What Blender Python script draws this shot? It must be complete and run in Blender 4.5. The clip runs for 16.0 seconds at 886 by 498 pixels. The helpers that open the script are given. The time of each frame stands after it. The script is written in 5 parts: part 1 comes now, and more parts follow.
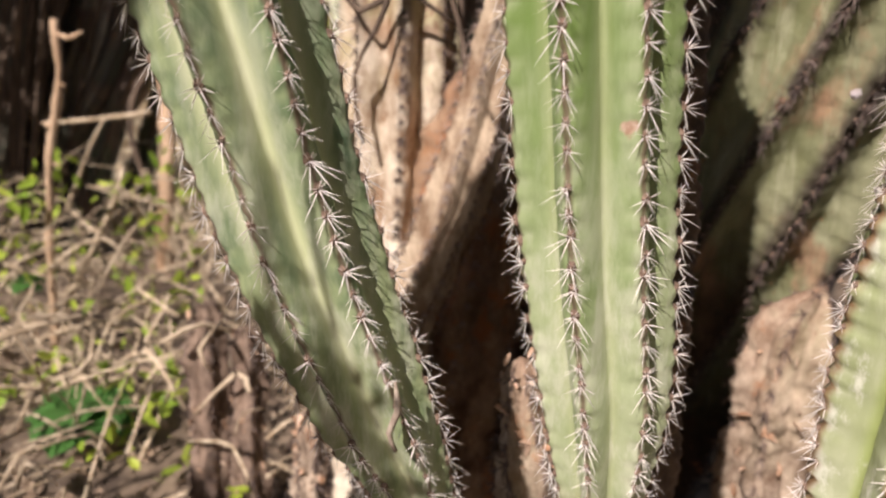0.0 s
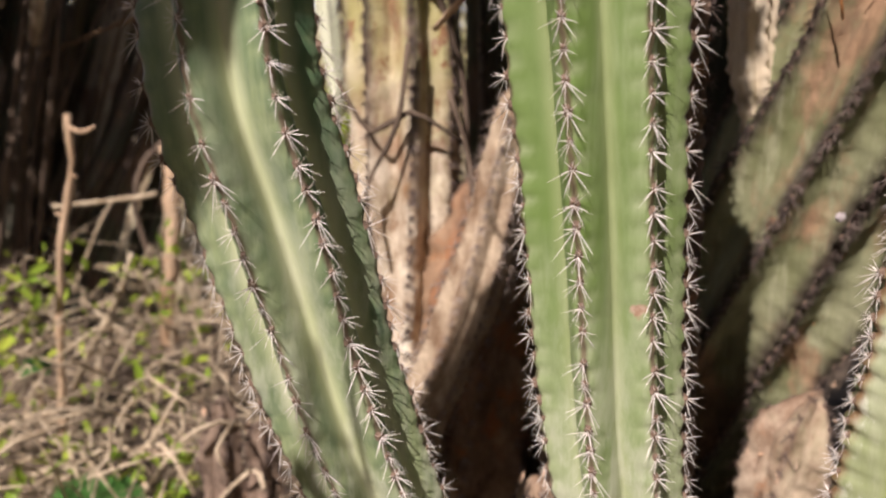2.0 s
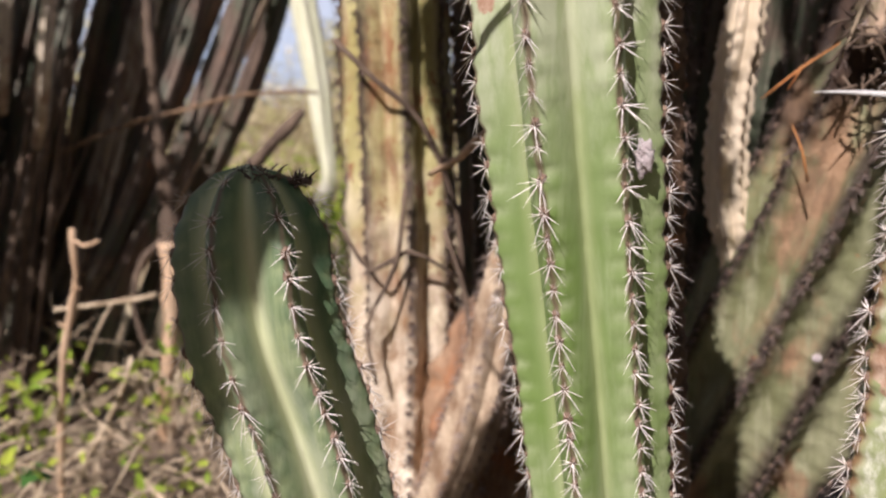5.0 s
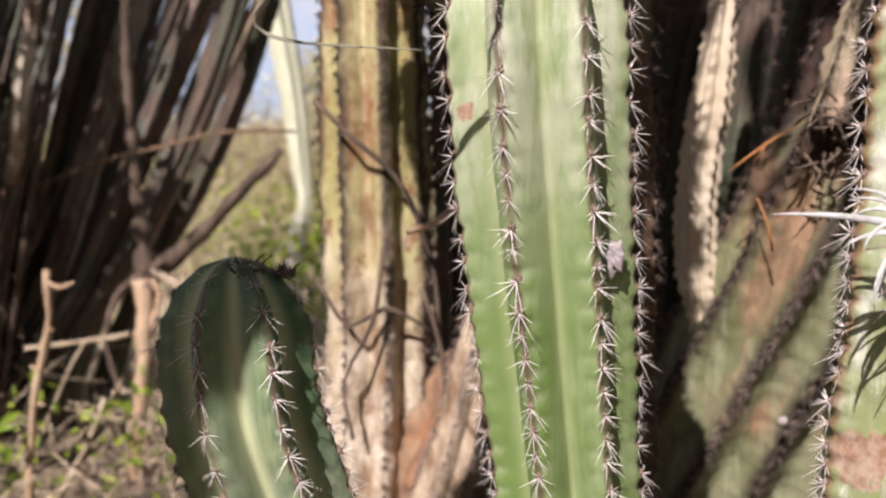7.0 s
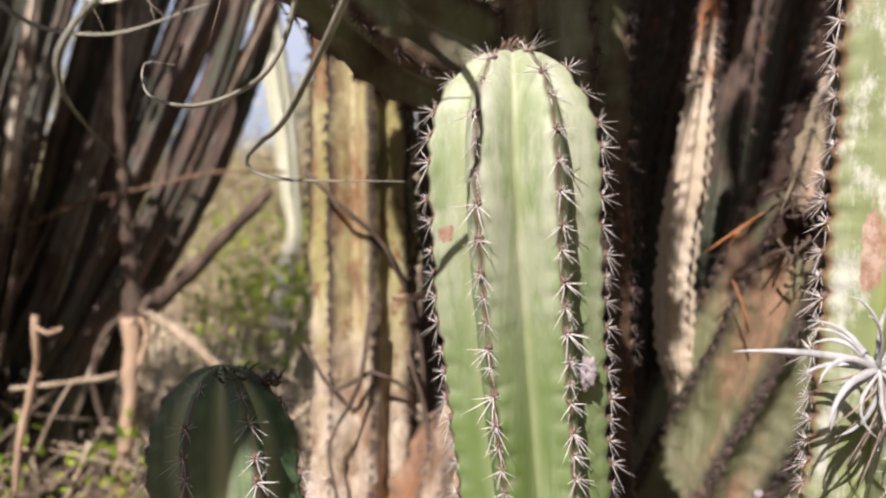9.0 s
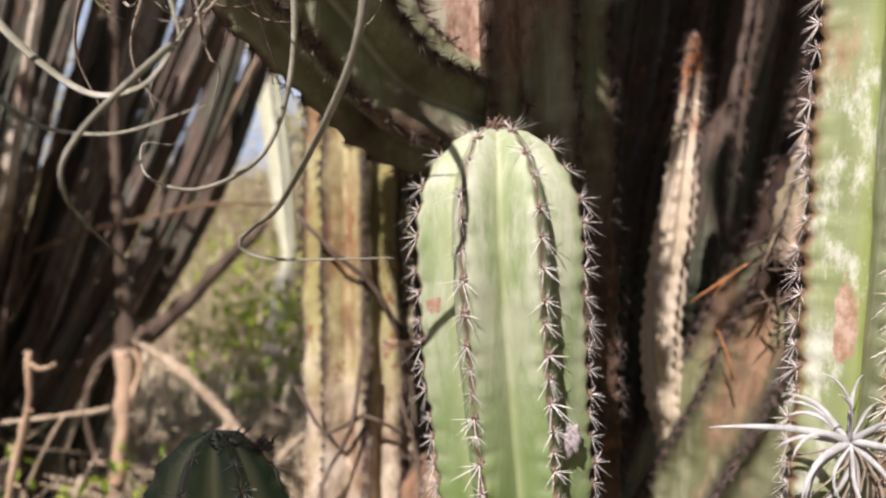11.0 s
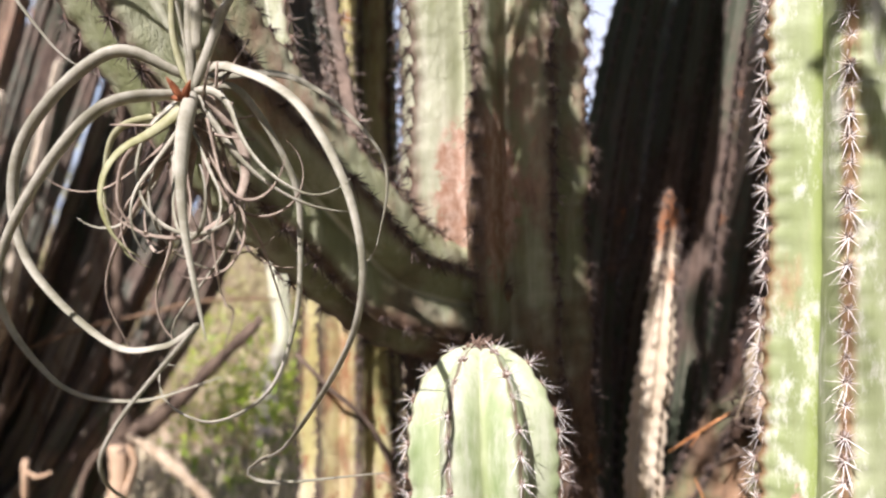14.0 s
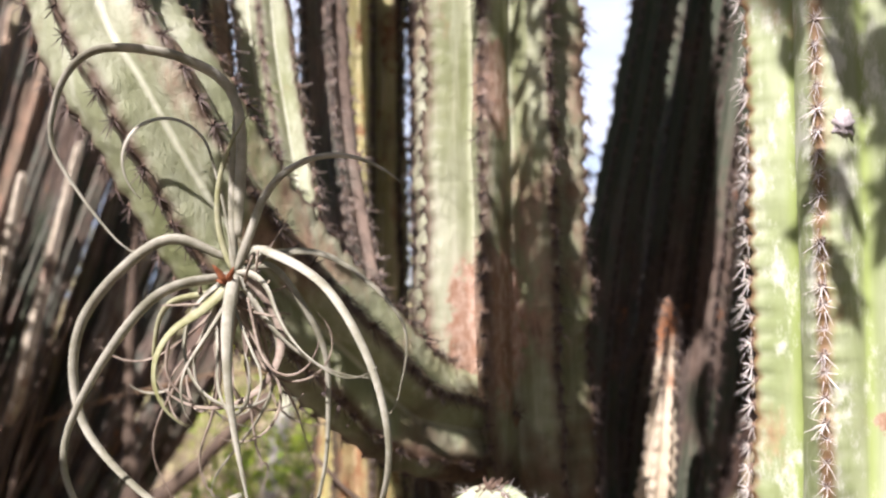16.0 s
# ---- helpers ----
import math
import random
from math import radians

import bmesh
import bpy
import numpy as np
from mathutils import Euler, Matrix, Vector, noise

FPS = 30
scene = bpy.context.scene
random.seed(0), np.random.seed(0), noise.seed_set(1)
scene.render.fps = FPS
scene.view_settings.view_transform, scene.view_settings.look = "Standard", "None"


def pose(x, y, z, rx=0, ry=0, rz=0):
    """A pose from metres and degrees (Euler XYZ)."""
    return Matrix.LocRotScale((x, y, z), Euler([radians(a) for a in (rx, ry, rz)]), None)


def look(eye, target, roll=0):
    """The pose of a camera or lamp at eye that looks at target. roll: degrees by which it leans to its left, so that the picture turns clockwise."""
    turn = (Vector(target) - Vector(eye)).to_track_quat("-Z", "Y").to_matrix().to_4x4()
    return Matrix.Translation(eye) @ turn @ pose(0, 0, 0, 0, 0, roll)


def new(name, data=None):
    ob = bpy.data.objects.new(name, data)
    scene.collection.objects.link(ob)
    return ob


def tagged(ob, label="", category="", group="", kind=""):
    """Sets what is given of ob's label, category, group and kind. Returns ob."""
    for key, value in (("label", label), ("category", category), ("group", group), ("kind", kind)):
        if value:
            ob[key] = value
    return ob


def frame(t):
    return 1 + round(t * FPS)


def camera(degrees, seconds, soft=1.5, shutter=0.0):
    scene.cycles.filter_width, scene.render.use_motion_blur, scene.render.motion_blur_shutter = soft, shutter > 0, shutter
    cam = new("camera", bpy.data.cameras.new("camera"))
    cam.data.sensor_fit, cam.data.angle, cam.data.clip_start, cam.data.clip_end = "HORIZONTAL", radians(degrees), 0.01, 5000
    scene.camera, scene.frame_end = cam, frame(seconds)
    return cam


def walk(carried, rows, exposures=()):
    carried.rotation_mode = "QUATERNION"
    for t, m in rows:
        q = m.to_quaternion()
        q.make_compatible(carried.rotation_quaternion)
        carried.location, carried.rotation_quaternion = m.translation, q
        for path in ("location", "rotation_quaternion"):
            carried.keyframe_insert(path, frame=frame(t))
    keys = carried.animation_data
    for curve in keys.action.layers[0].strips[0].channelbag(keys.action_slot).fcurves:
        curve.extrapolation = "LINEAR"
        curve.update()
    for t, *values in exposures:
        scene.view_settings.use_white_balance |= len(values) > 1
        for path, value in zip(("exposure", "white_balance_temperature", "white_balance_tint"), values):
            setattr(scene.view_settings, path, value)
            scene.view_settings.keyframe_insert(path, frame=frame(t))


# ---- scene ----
cam = camera(58.1, 16.0, soft=2.3)
cam.data.dof.use_dof, cam.data.dof.focus_distance, cam.data.dof.aperture_fstop = True, 0.6, 5.2
METRES, EYE, TILT, LEAN, TURN = 0.7, 1.0, -18.0, 0.0, 0.0
EXPOSURE, SKY, SUN, TINT = 0.5, 0.034, 4.8, 21.0
ROWS = [
    (0.0, 0.0, 0.0, 0.0, 0.0, 0.0, -0.0),
    (0.5, -0.0144, -0.0268, 0.036, 0.28, 1.18, -0.04),
    (1.0, -0.0144, -0.044, 0.0597, 0.19, 1.86, 0.46),
    (1.5, -0.0175, -0.0689, 0.1046, -0.21, 2.67, 1.01),
    (2.0, -0.0336, -0.0822, 0.1299, -0.42, 3.3, 1.02),
    (2.5, -0.0528, -0.0993, 0.1598, -0.28, 4.02, 1.09),
    (3.0, -0.0672, -0.1192, 0.1857, -0.48, 4.81, 0.98),
    (3.5, -0.0548, -0.1336, 0.2071, -0.6, 5.54, 1.46),
    (4.0, -0.0482, -0.1509, 0.2371, -0.7, 6.34, 2.04),
    (6.5, -0.0411, -0.2143, 0.3332, -1.8, 9.07, 2.13),
    (7.0, -0.0467, -0.2243, 0.3517, -2.74, 9.46, 2.13),
    (7.5, -0.0616, -0.2457, 0.3766, -3.17, 9.86, 2.1),
    (8.0, -0.0598, -0.2575, 0.4017, -3.05, 10.35, 1.59),
    (8.5, -0.0517, -0.2741, 0.427, -3.03, 10.85, 1.8),
    (9.0, -0.0369, -0.2796, 0.4409, -3.56, 11.16, 1.68),
    (11.5, -0.0271, -0.3258, 0.4973, -4.17, 13.08, 1.89),
    (12.0, -0.0214, -0.3304, 0.5054, -4.4, 13.38, 1.99),
    (12.5, -0.034, -0.3505, 0.5222, -3.85, 13.85, 1.63),
    (13.0, -0.0428, -0.3841, 0.5599, -4.0, 14.95, 1.38),
    (13.5, -0.0383, -0.4191, 0.5933, -4.25, 16.03, 1.49),
    (14.0, -0.0291, -0.4588, 0.6313, -4.36, 17.43, 1.74),
    (14.5, -0.0413, -0.4899, 0.651, -3.93, 18.42, 1.71),
    (15.0, -0.0409, -0.5238, 0.6753, -3.83, 19.24, 1.54),
    (15.5, -0.0391, -0.5647, 0.7058, -3.91, 20.19, 1.78),
    (16.0, -0.048, -0.5946, 0.7268, -3.95, 21.07, 1.9),
]
walk(cam, [(t, pose(0, 0, EYE, TILT, LEAN, TURN) @ pose(METRES * x, METRES * y, METRES * z, 90 + pitch, roll, yaw)) for t, x, y, z, yaw, pitch, roll in ROWS],
     exposures=[(t, EXPOSURE + e, k, TINT + g) for t, e, k, g in ((0.0, -0.07, 6450, 3), (1.5, -0.18, 6450, 3), (3.0, -0.28, 6400, 3), (4.0, -0.12, 6300, 4), (7.0, -0.1, 6200, 4), (8.5, -0.15, 6200, 4), (12.5, -0.15, 6200, 4), (14.0, 0.34, 6000, 3), (16.0, 0.42, 6000, 3))])

# ---- light ----
SUN_HEADING, SUN_HEIGHT = 28.0, 43.0        # degrees: where the light travels to, clockwise from +y; height over the horizon
world = bpy.data.worlds.new("world")
scene.world = world
world.use_nodes = True
wn = world.node_tree
sky = wn.nodes.new("ShaderNodeTexSky")
sky.sky_type, sky.sun_disc, sky.dust_density = "NISHITA", False, 2.0
sky.sun_elevation, sky.sun_rotation = radians(SUN_HEIGHT), radians(SUN_HEADING + 180)
wn.links.new(sky.outputs[0], wn.nodes["Background"].inputs[0])
wn.nodes["Background"].inputs[1].default_value = SKY
sun = new("sun", bpy.data.lights.new("sun", "SUN"))
sun.data.energy, sun.data.angle, sun.data.color = SUN, radians(0.53), (1.0, 0.95, 0.87)
_h, _e = radians(SUN_HEADING), radians(SUN_HEIGHT)
TRAVEL = Vector((math.sin(_h) * math.cos(_e), math.cos(_h) * math.cos(_e), -math.sin(_e)))
sun.matrix_world = look(-20 * TRAVEL, (0, 0, 0))


# ---- materials ----
def material(name, rough=0.6, spec=0.35):
    m = bpy.data.materials.new(name)
    m.use_nodes = True
    b = m.node_tree.nodes["Principled BSDF"]
    b.inputs["Roughness"].default_value = rough
    b.inputs["Specular IOR Level"].default_value = spec
    return m, m.node_tree, b


def node(nt, kind, **inputs):
    n = nt.nodes.new(kind)
    for k, v in inputs.items():
        n.inputs[k.replace("_", " ")].default_value = v
    return n


def coords(nt, scale=(1, 1, 1)):
    c = nt.nodes.new("ShaderNodeTexCoord")
    mp = nt.nodes.new("ShaderNodeMapping")
    mp.inputs["Scale"].default_value = scale
    nt.links.new(c.outputs["Object"], mp.inputs["Vector"])
    return mp.outputs[0]


def fuzz(nt, scale, stretch=(1, 1, 1), detail=4.0, rough=0.6):
    n = node(nt, "ShaderNodeTexNoise", Scale=scale, Detail=detail, Roughness=rough)
    nt.links.new(coords(nt, stretch), n.inputs["Vector"])
    return n.outputs[0]


def step(nt, value, lo, hi):
    n = node(nt, "ShaderNodeMapRange", From_Min=lo, From_Max=hi)
    n.interpolation_type = "SMOOTHSTEP"
    nt.links.new(value, n.inputs["Value"])
    return n.outputs[0]


def times(nt, a, b):
    n = nt.nodes.new("ShaderNodeMath")
    n.operation = "MULTIPLY"
    for k, v in enumerate((a, b)):
        if isinstance(v, (int, float)):
            n.inputs[k].default_value = v
        else:
            nt.links.new(v, n.inputs[k])
    return n.outputs[0]


def mix(nt, fac, a, b):
    n = nt.nodes.new("ShaderNodeMix")
    n.data_type = "RGBA"
    for sock, v in ((n.inputs[0], fac), (n.inputs[6], a), (n.inputs[7], b)):
        if isinstance(v, (int, float)):
            sock.default_value = v
        elif isinstance(v, tuple):
            sock.default_value = (*v, 1)
        else:
            nt.links.new(v, sock)
    return n.outputs[2]


def bump(nt, b, height, strength, distance):
    n = node(nt, "ShaderNodeBump", Strength=strength, Distance=distance)
    nt.links.new(height, n.inputs["Height"])
    nt.links.new(n.outputs[0], b.inputs["Normal"])


def attribute(nt, name):
    a = nt.nodes.new("ShaderNodeAttribute")
    a.attribute_name = name
    return a.outputs["Fac"]


def skin(name, main, pale, scar, crest, bloom=0.4, scars=0.64, rough=0.5, groove=0.6, corky=0.0, cork=(0.3, 0.2, 0.12), bark=((0.16, 0.09, 0.05), (0.42, 0.3, 0.2)), rust=0.6, band=0.16, line=None, line_from=0.82, teeth=0.45, streak=0.45, chalk=0.0):
    """Cactus skin: flat green, a waxy bloom in patches, a line down the furrows, pale crescents between the areoles, corky rib edges and scars."""
    m, nt, b = material(name, rough, 0.4)
    rib = attribute(nt, "furrow")
    old = attribute(nt, "age")
    c = mix(nt, times(nt, step(nt, fuzz(nt, 9, (1, 1, 0.35)), 0.35, 0.75), bloom), main, pale)
    wax_light = attribute(nt, "wax_light")
    c = mix(nt, times(nt, times(nt, wax_light, step(nt, fuzz(nt, 20, (1, 1, 0.5)), 0.2, 0.6)), 0.8), c, pale)
    c = mix(nt, times(nt, step(nt, fuzz(nt, 55, (1, 1, 0.5)), 0.4, 0.8), 0.35), c, tuple(0.75 * v for v in main))
    c = mix(nt, times(nt, step(nt, fuzz(nt, 46, (1, 1, 0.07), 5, 0.65), 0.48, 0.72), streak), c, pale)
    c = mix(nt, times(nt, step(nt, fuzz(nt, 34, (1, 1, 0.1), 5, 0.65), 0.52, 0.75), 0.8 * streak), c, tuple(0.7 * v for v in main))
    c = mix(nt, times(nt, step(nt, rib, line_from, 1.0), groove), c, line or tuple(min(1, 1.15 * v) for v in pale))
    c = mix(nt, times(nt, attribute(nt, "tooth"), teeth), c, tuple(min(1, 1.1 * v) for v in pale))
    c = mix(nt, times(nt, times(nt, wax_light, step(nt, fuzz(nt, 42, (1, 1, 0.25), 6, 0.7), 0.42, 0.64)), 0.6), c, (0.64, 0.65, 0.5))
    if chalk:
        c = mix(nt, times(nt, step(nt, fuzz(nt, 38, (1, 1, 0.45), 6, 0.7), 0.5, 0.66), chalk), c, (0.74, 0.74, 0.62))
    wound = step(nt, times(nt, attribute(nt, "wound"), step(nt, fuzz(nt, 60, (1, 1, 1), 5, 0.7), 0.2, 0.6)), 0.15, 0.35)
    c = mix(nt, wound, c, mix(nt, step(nt, fuzz(nt, 90, (1, 1, 0.6), 5, 0.7), 0.35, 0.65), (0.34, 0.19, 0.11), (0.56, 0.42, 0.31)))
    c = mix(nt, step(nt, fuzz(nt, 26, (1, 1, 0.7), 6, 0.7), scars, scars + 0.06), c, scar)
    if corky:
        patch = step(nt, fuzz(nt, 7, (1, 1, 0.5), 6, 0.65), 0.62 - 0.3 * corky, 0.72 - 0.2 * corky)
        tone = mix(nt, step(nt, fuzz(nt, 30, (1, 1, 0.4), 5, 0.7), 0.35, 0.65), cork, tuple(1.9 * v for v in cork))
        tone = mix(nt, step(nt, fuzz(nt, 14, (1, 1, 0.8), 5, 0.7), 0.6, 0.7), tone, (0.36, 0.15, 0.06))
        c = mix(nt, patch, c, tone)
    edge = nt.nodes.new("ShaderNodeMath")
    edge.operation = "SUBTRACT"
    edge.inputs[0].default_value = 1.0
    nt.links.new(step(nt, rib, 0.03, band), edge.inputs[1])
    c = mix(nt, times(nt, times(nt, edge.outputs[0], step(nt, fuzz(nt, 90, (1, 1, 0.4)), 0.2, 0.5)), 0.95), c, crest)
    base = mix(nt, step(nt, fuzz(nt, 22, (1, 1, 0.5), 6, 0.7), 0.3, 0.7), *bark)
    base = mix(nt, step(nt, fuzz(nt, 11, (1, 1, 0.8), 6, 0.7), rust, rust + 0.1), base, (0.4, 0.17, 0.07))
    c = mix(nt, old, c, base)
    nt.links.new(c, b.inputs["Base Color"])
    bump(nt, b, fuzz(nt, 120, (1, 1, 0.6), 6, 0.7), 0.25 + 0.35 * (corky > 0.3), 0.002 + 0.004 * (corky > 0.3))
    return m


def plain(name, a, c, scale=40, stretch=(1, 1, 1), rough=0.7, relief=0.3, depth=0.002, spec=0.3, each=0.0):
    """Two tones in grain; each: how far single pieces differ."""
    m, nt, b = material(name, rough, spec)
    col = mix(nt, step(nt, fuzz(nt, scale, stretch, 6, 0.65), 0.3, 0.7), a, c)
    if each:
        g = nt.nodes.new("ShaderNodeNewGeometry")
        hs = node(nt, "ShaderNodeHueSaturation")
        v = node(nt, "ShaderNodeMapRange", To_Min=1 - each, To_Max=1 + each)
        nt.links.new(g.outputs["Random Per Island"], v.inputs["Value"])
        nt.links.new(v.outputs[0], hs.inputs["Value"])
        nt.links.new(col, hs.inputs["Color"])
        col = hs.outputs[0]
    nt.links.new(col, b.inputs["Base Color"])
    if relief:
        bump(nt, b, fuzz(nt, scale * 3, stretch, 5, 0.7), relief, depth)
    return m


GREEN = skin("green_skin", (0.15, 0.24, 0.055), (0.5, 0.55, 0.34), (0.4, 0.3, 0.2), (0.17, 0.13, 0.08), 0.3, 0.73, streak=0.28, groove=0.5, line=(0.4, 0.44, 0.22), line_from=0.6, teeth=0.75)
# Very dark green and wide pale furrows exaggerate shade and sun in the colour.
BLOOM = skin("bloomy_skin", (0.016, 0.085, 0.042), (0.44, 0.5, 0.25), (0.3, 0.24, 0.17), (0.17, 0.12, 0.08), 0.34, 0.72, rough=0.4, groove=0.9, line=(0.58, 0.62, 0.36), line_from=0.45, teeth=0.5)
PALE = skin("pale_skin", (0.27, 0.32, 0.13), (0.54, 0.57, 0.38), (0.42, 0.36, 0.28), (0.26, 0.15, 0.07), 0.85, 0.69, corky=0.1, cork=(0.3, 0.19, 0.1), band=0.26, groove=0.8, line=(0.3, 0.37, 0.1), line_from=0.72, teeth=1.0, streak=0.5, chalk=0.7)
ARMSKIN = skin("arm_skin", (0.23, 0.25, 0.11), (0.64, 0.64, 0.48), (0.36, 0.26, 0.18), (0.14, 0.09, 0.06), 0.7, 0.68, corky=0.33, cork=(0.22, 0.14, 0.09), bark=((0.055, 0.035, 0.023), (0.25, 0.16, 0.1)), band=0.34, rust=0.6)
# Bark is dark brown, taken near black to put the trunk's shade into it.
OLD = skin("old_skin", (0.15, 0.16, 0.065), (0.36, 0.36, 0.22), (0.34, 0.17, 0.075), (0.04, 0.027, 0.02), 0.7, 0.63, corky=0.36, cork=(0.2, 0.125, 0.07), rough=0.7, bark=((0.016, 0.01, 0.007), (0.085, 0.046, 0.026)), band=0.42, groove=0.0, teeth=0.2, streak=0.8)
WOODY = skin("woody_skin", (0.3, 0.26, 0.14), (0.58, 0.5, 0.34), (0.4, 0.24, 0.12), (0.1, 0.07, 0.045), 0.5, 0.62, corky=0.7, cork=(0.3, 0.22, 0.15), rough=0.8, bark=((0.2, 0.115, 0.06), (0.64, 0.52, 0.36)), rust=0.62, band=0.36)
PALEWOOD = skin("pale_wood_skin", (0.42, 0.36, 0.25), (0.72, 0.64, 0.5), (0.3, 0.18, 0.1), (0.16, 0.12, 0.09), 0.6, 0.62, corky=0.3, cork=(0.2, 0.14, 0.1), rough=0.8, bark=((0.16, 0.08, 0.04), (0.36, 0.2, 0.11)), rust=0.45)
BLEACHED = skin("bleached_wood_skin", (0.56, 0.46, 0.31), (0.82, 0.74, 0.58), (0.36, 0.22, 0.12), (0.6, 0.48, 0.33), 0.6, 0.66, rough=0.85, bark=((0.16, 0.08, 0.04), (0.36, 0.2, 0.11)), rust=0.45, groove=0.2)
PEACH = skin("peach_skin", (0.22, 0.22, 0.09), (0.5, 0.42, 0.28), (0.32, 0.16, 0.07), (0.12, 0.06, 0.03), 0.5, 0.6, corky=0.6, cork=(0.2, 0.12, 0.07), rough=0.85, bark=((0.12, 0.07, 0.04), (0.6, 0.48, 0.35)), rust=0.58, band=0.3)
STUMPSKIN = skin("stump_skin", (0.2, 0.15, 0.1), (0.4, 0.3, 0.2), (0.3, 0.18, 0.1), (0.07, 0.05, 0.035), 0.5, 0.6, corky=0.7, cork=(0.2, 0.13, 0.085), rough=0.85, bark=((0.09, 0.06, 0.04), (0.36, 0.255, 0.18)), rust=0.62, band=0.3)
TRUNKSKIN = skin("trunk_skin", (0.26, 0.15, 0.08), (0.44, 0.32, 0.22), (0.36, 0.16, 0.06), (0.1, 0.06, 0.04), 0.6, 0.56, corky=0.6, cork=(0.2, 0.11, 0.06), rough=0.85, bark=((0.13, 0.065, 0.032), (0.48, 0.33, 0.2)), rust=0.52, band=0.25, groove=0.1, teeth=0.0)
YELLOW = skin("yellowed_skin", (0.38, 0.34, 0.12), (0.76, 0.68, 0.42), (0.27, 0.13, 0.05), (0.04, 0.026, 0.018), 0.6, 0.55, corky=0.58, cork=(0.17, 0.088, 0.04), rough=0.7, bark=((0.24, 0.13, 0.06), (0.88, 0.79, 0.6)), rust=0.58, band=0.46, streak=0.6)
# Base colours darkened to carry the shade inside the stand.
SHADED = skin("shaded_skin", (0.066, 0.084, 0.046), (0.17, 0.155, 0.115), (0.16, 0.11, 0.075), (0.066, 0.048, 0.036), 0.5, 0.62, corky=0.6, cork=(0.1, 0.07, 0.05), rough=0.8, band=0.36)
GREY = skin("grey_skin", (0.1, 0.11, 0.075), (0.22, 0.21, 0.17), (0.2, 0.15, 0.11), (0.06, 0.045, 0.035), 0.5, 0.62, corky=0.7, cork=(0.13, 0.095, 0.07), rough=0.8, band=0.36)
SPINE = plain("spine", (0.7, 0.63, 0.55), (0.92, 0.88, 0.82), 90, rough=0.45, relief=0)
OLDSPINE = plain("old_spine", (0.2, 0.15, 0.12), (0.42, 0.35, 0.29), 90, rough=0.6, relief=0)
DARKSPINE = plain("dark_spine", (0.05, 0.035, 0.03), (0.2, 0.15, 0.12), 60, rough=0.7, relief=0)
WOOL = plain("areole_wool", (0.11, 0.07, 0.05), (0.3, 0.21, 0.15), 300, rough=0.95)
FLUFF = plain("white_fluff", (0.42, 0.35, 0.34), (0.62, 0.57, 0.55), 200, rough=0.95, relief=0.6)
SOIL = plain("soil", (0.06, 0.043, 0.03), (0.28, 0.21, 0.14), 9, rough=0.95, relief=0.6, depth=0.02)
TWIG = plain("twig_bark", (0.29, 0.215, 0.13), (0.56, 0.46, 0.32), 30, (1, 1, 0.4), rough=0.85, each=0.35)
STICK = plain("stick_bark", (0.36, 0.23, 0.13), (0.55, 0.4, 0.26), 12, (1, 1, 0.3), rough=0.8)
DARKBARK = plain("dark_bark", (0.07, 0.05, 0.035), (0.18, 0.13, 0.09), 25, (1, 1, 0.3), rough=0.9)
LITTER = plain("leaf_litter", (0.2, 0.13, 0.08), (0.46, 0.35, 0.24), 25, rough=0.85, each=0.4, relief=0)
FLAKES = plain("loose_bark", (0.3, 0.15, 0.07), (0.66, 0.5, 0.36), 30, rough=0.85, each=0.45, relief=0)
RUST = plain("rust_bract", (0.16, 0.05, 0.02), (0.36, 0.13, 0.05), 60, rough=0.7, relief=0.3)
# Paler than LITTER: sunlight on the far ground is put into this colour.
LIT_LITTER = plain("lit_litter", (0.55, 0.46, 0.28), (0.85, 0.76, 0.54), 20, rough=0.85, each=0.35, relief=0)
BROWNTWIG = plain("brown_twig", (0.13, 0.08, 0.045), (0.28, 0.18, 0.1), 20, rough=0.8)
ORANGE = plain("orange_twig", (0.42, 0.16, 0.05), (0.6, 0.28, 0.1), 60, rough=0.6, relief=0)


def leafy(name, a, c, through_light):
    m, nt, b = material(name, 0.45, 0.4)
    g = nt.nodes.new("ShaderNodeNewGeometry")
    col = mix(nt, g.outputs["Random Per Island"], a, c)
    nt.links.new(col, b.inputs["Base Color"])
    tr = nt.nodes.new("ShaderNodeBsdfTranslucent")
    nt.links.new(col, tr.inputs["Color"])
    sh = nt.nodes.new("ShaderNodeMixShader")
    sh.inputs[0].default_value = through_light
    nt.links.new(b.outputs[0], sh.inputs[1])
    nt.links.new(tr.outputs[0], sh.inputs[2])
    nt.links.new(sh.outputs[0], nt.nodes["Material Output"].inputs["Surface"])
    return m


LEAF = leafy("leaf", (0.2, 0.34, 0.03), (0.52, 0.6, 0.08), 0.35)
BIGLEAF = leafy("seedling_leaf", (0.05, 0.15, 0.03), (0.09, 0.22, 0.05), 0.25)
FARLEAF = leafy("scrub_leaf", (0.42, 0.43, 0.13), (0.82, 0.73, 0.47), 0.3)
# Dark leaf for the added unseen growth, to throw little light back.
SCREENLEAF = leafy("screen_leaf", (0.04, 0.07, 0.02), (0.09, 0.12, 0.04), 0.2)
AIRLEAF = plain("air_plant_leaf", (0.23, 0.22, 0.145), (0.5, 0.475, 0.37), 28, rough=0.6, relief=0.2, depth=0.0005)
AIRPALE = plain("air_plant_base", (0.27, 0.27, 0.11), (0.46, 0.45, 0.28), 40, rough=0.5, relief=0.2, depth=0.0005)
AIRDRY = plain("air_plant_dry", (0.2, 0.15, 0.11), (0.46, 0.38, 0.29), 50, rough=0.8, relief=0)
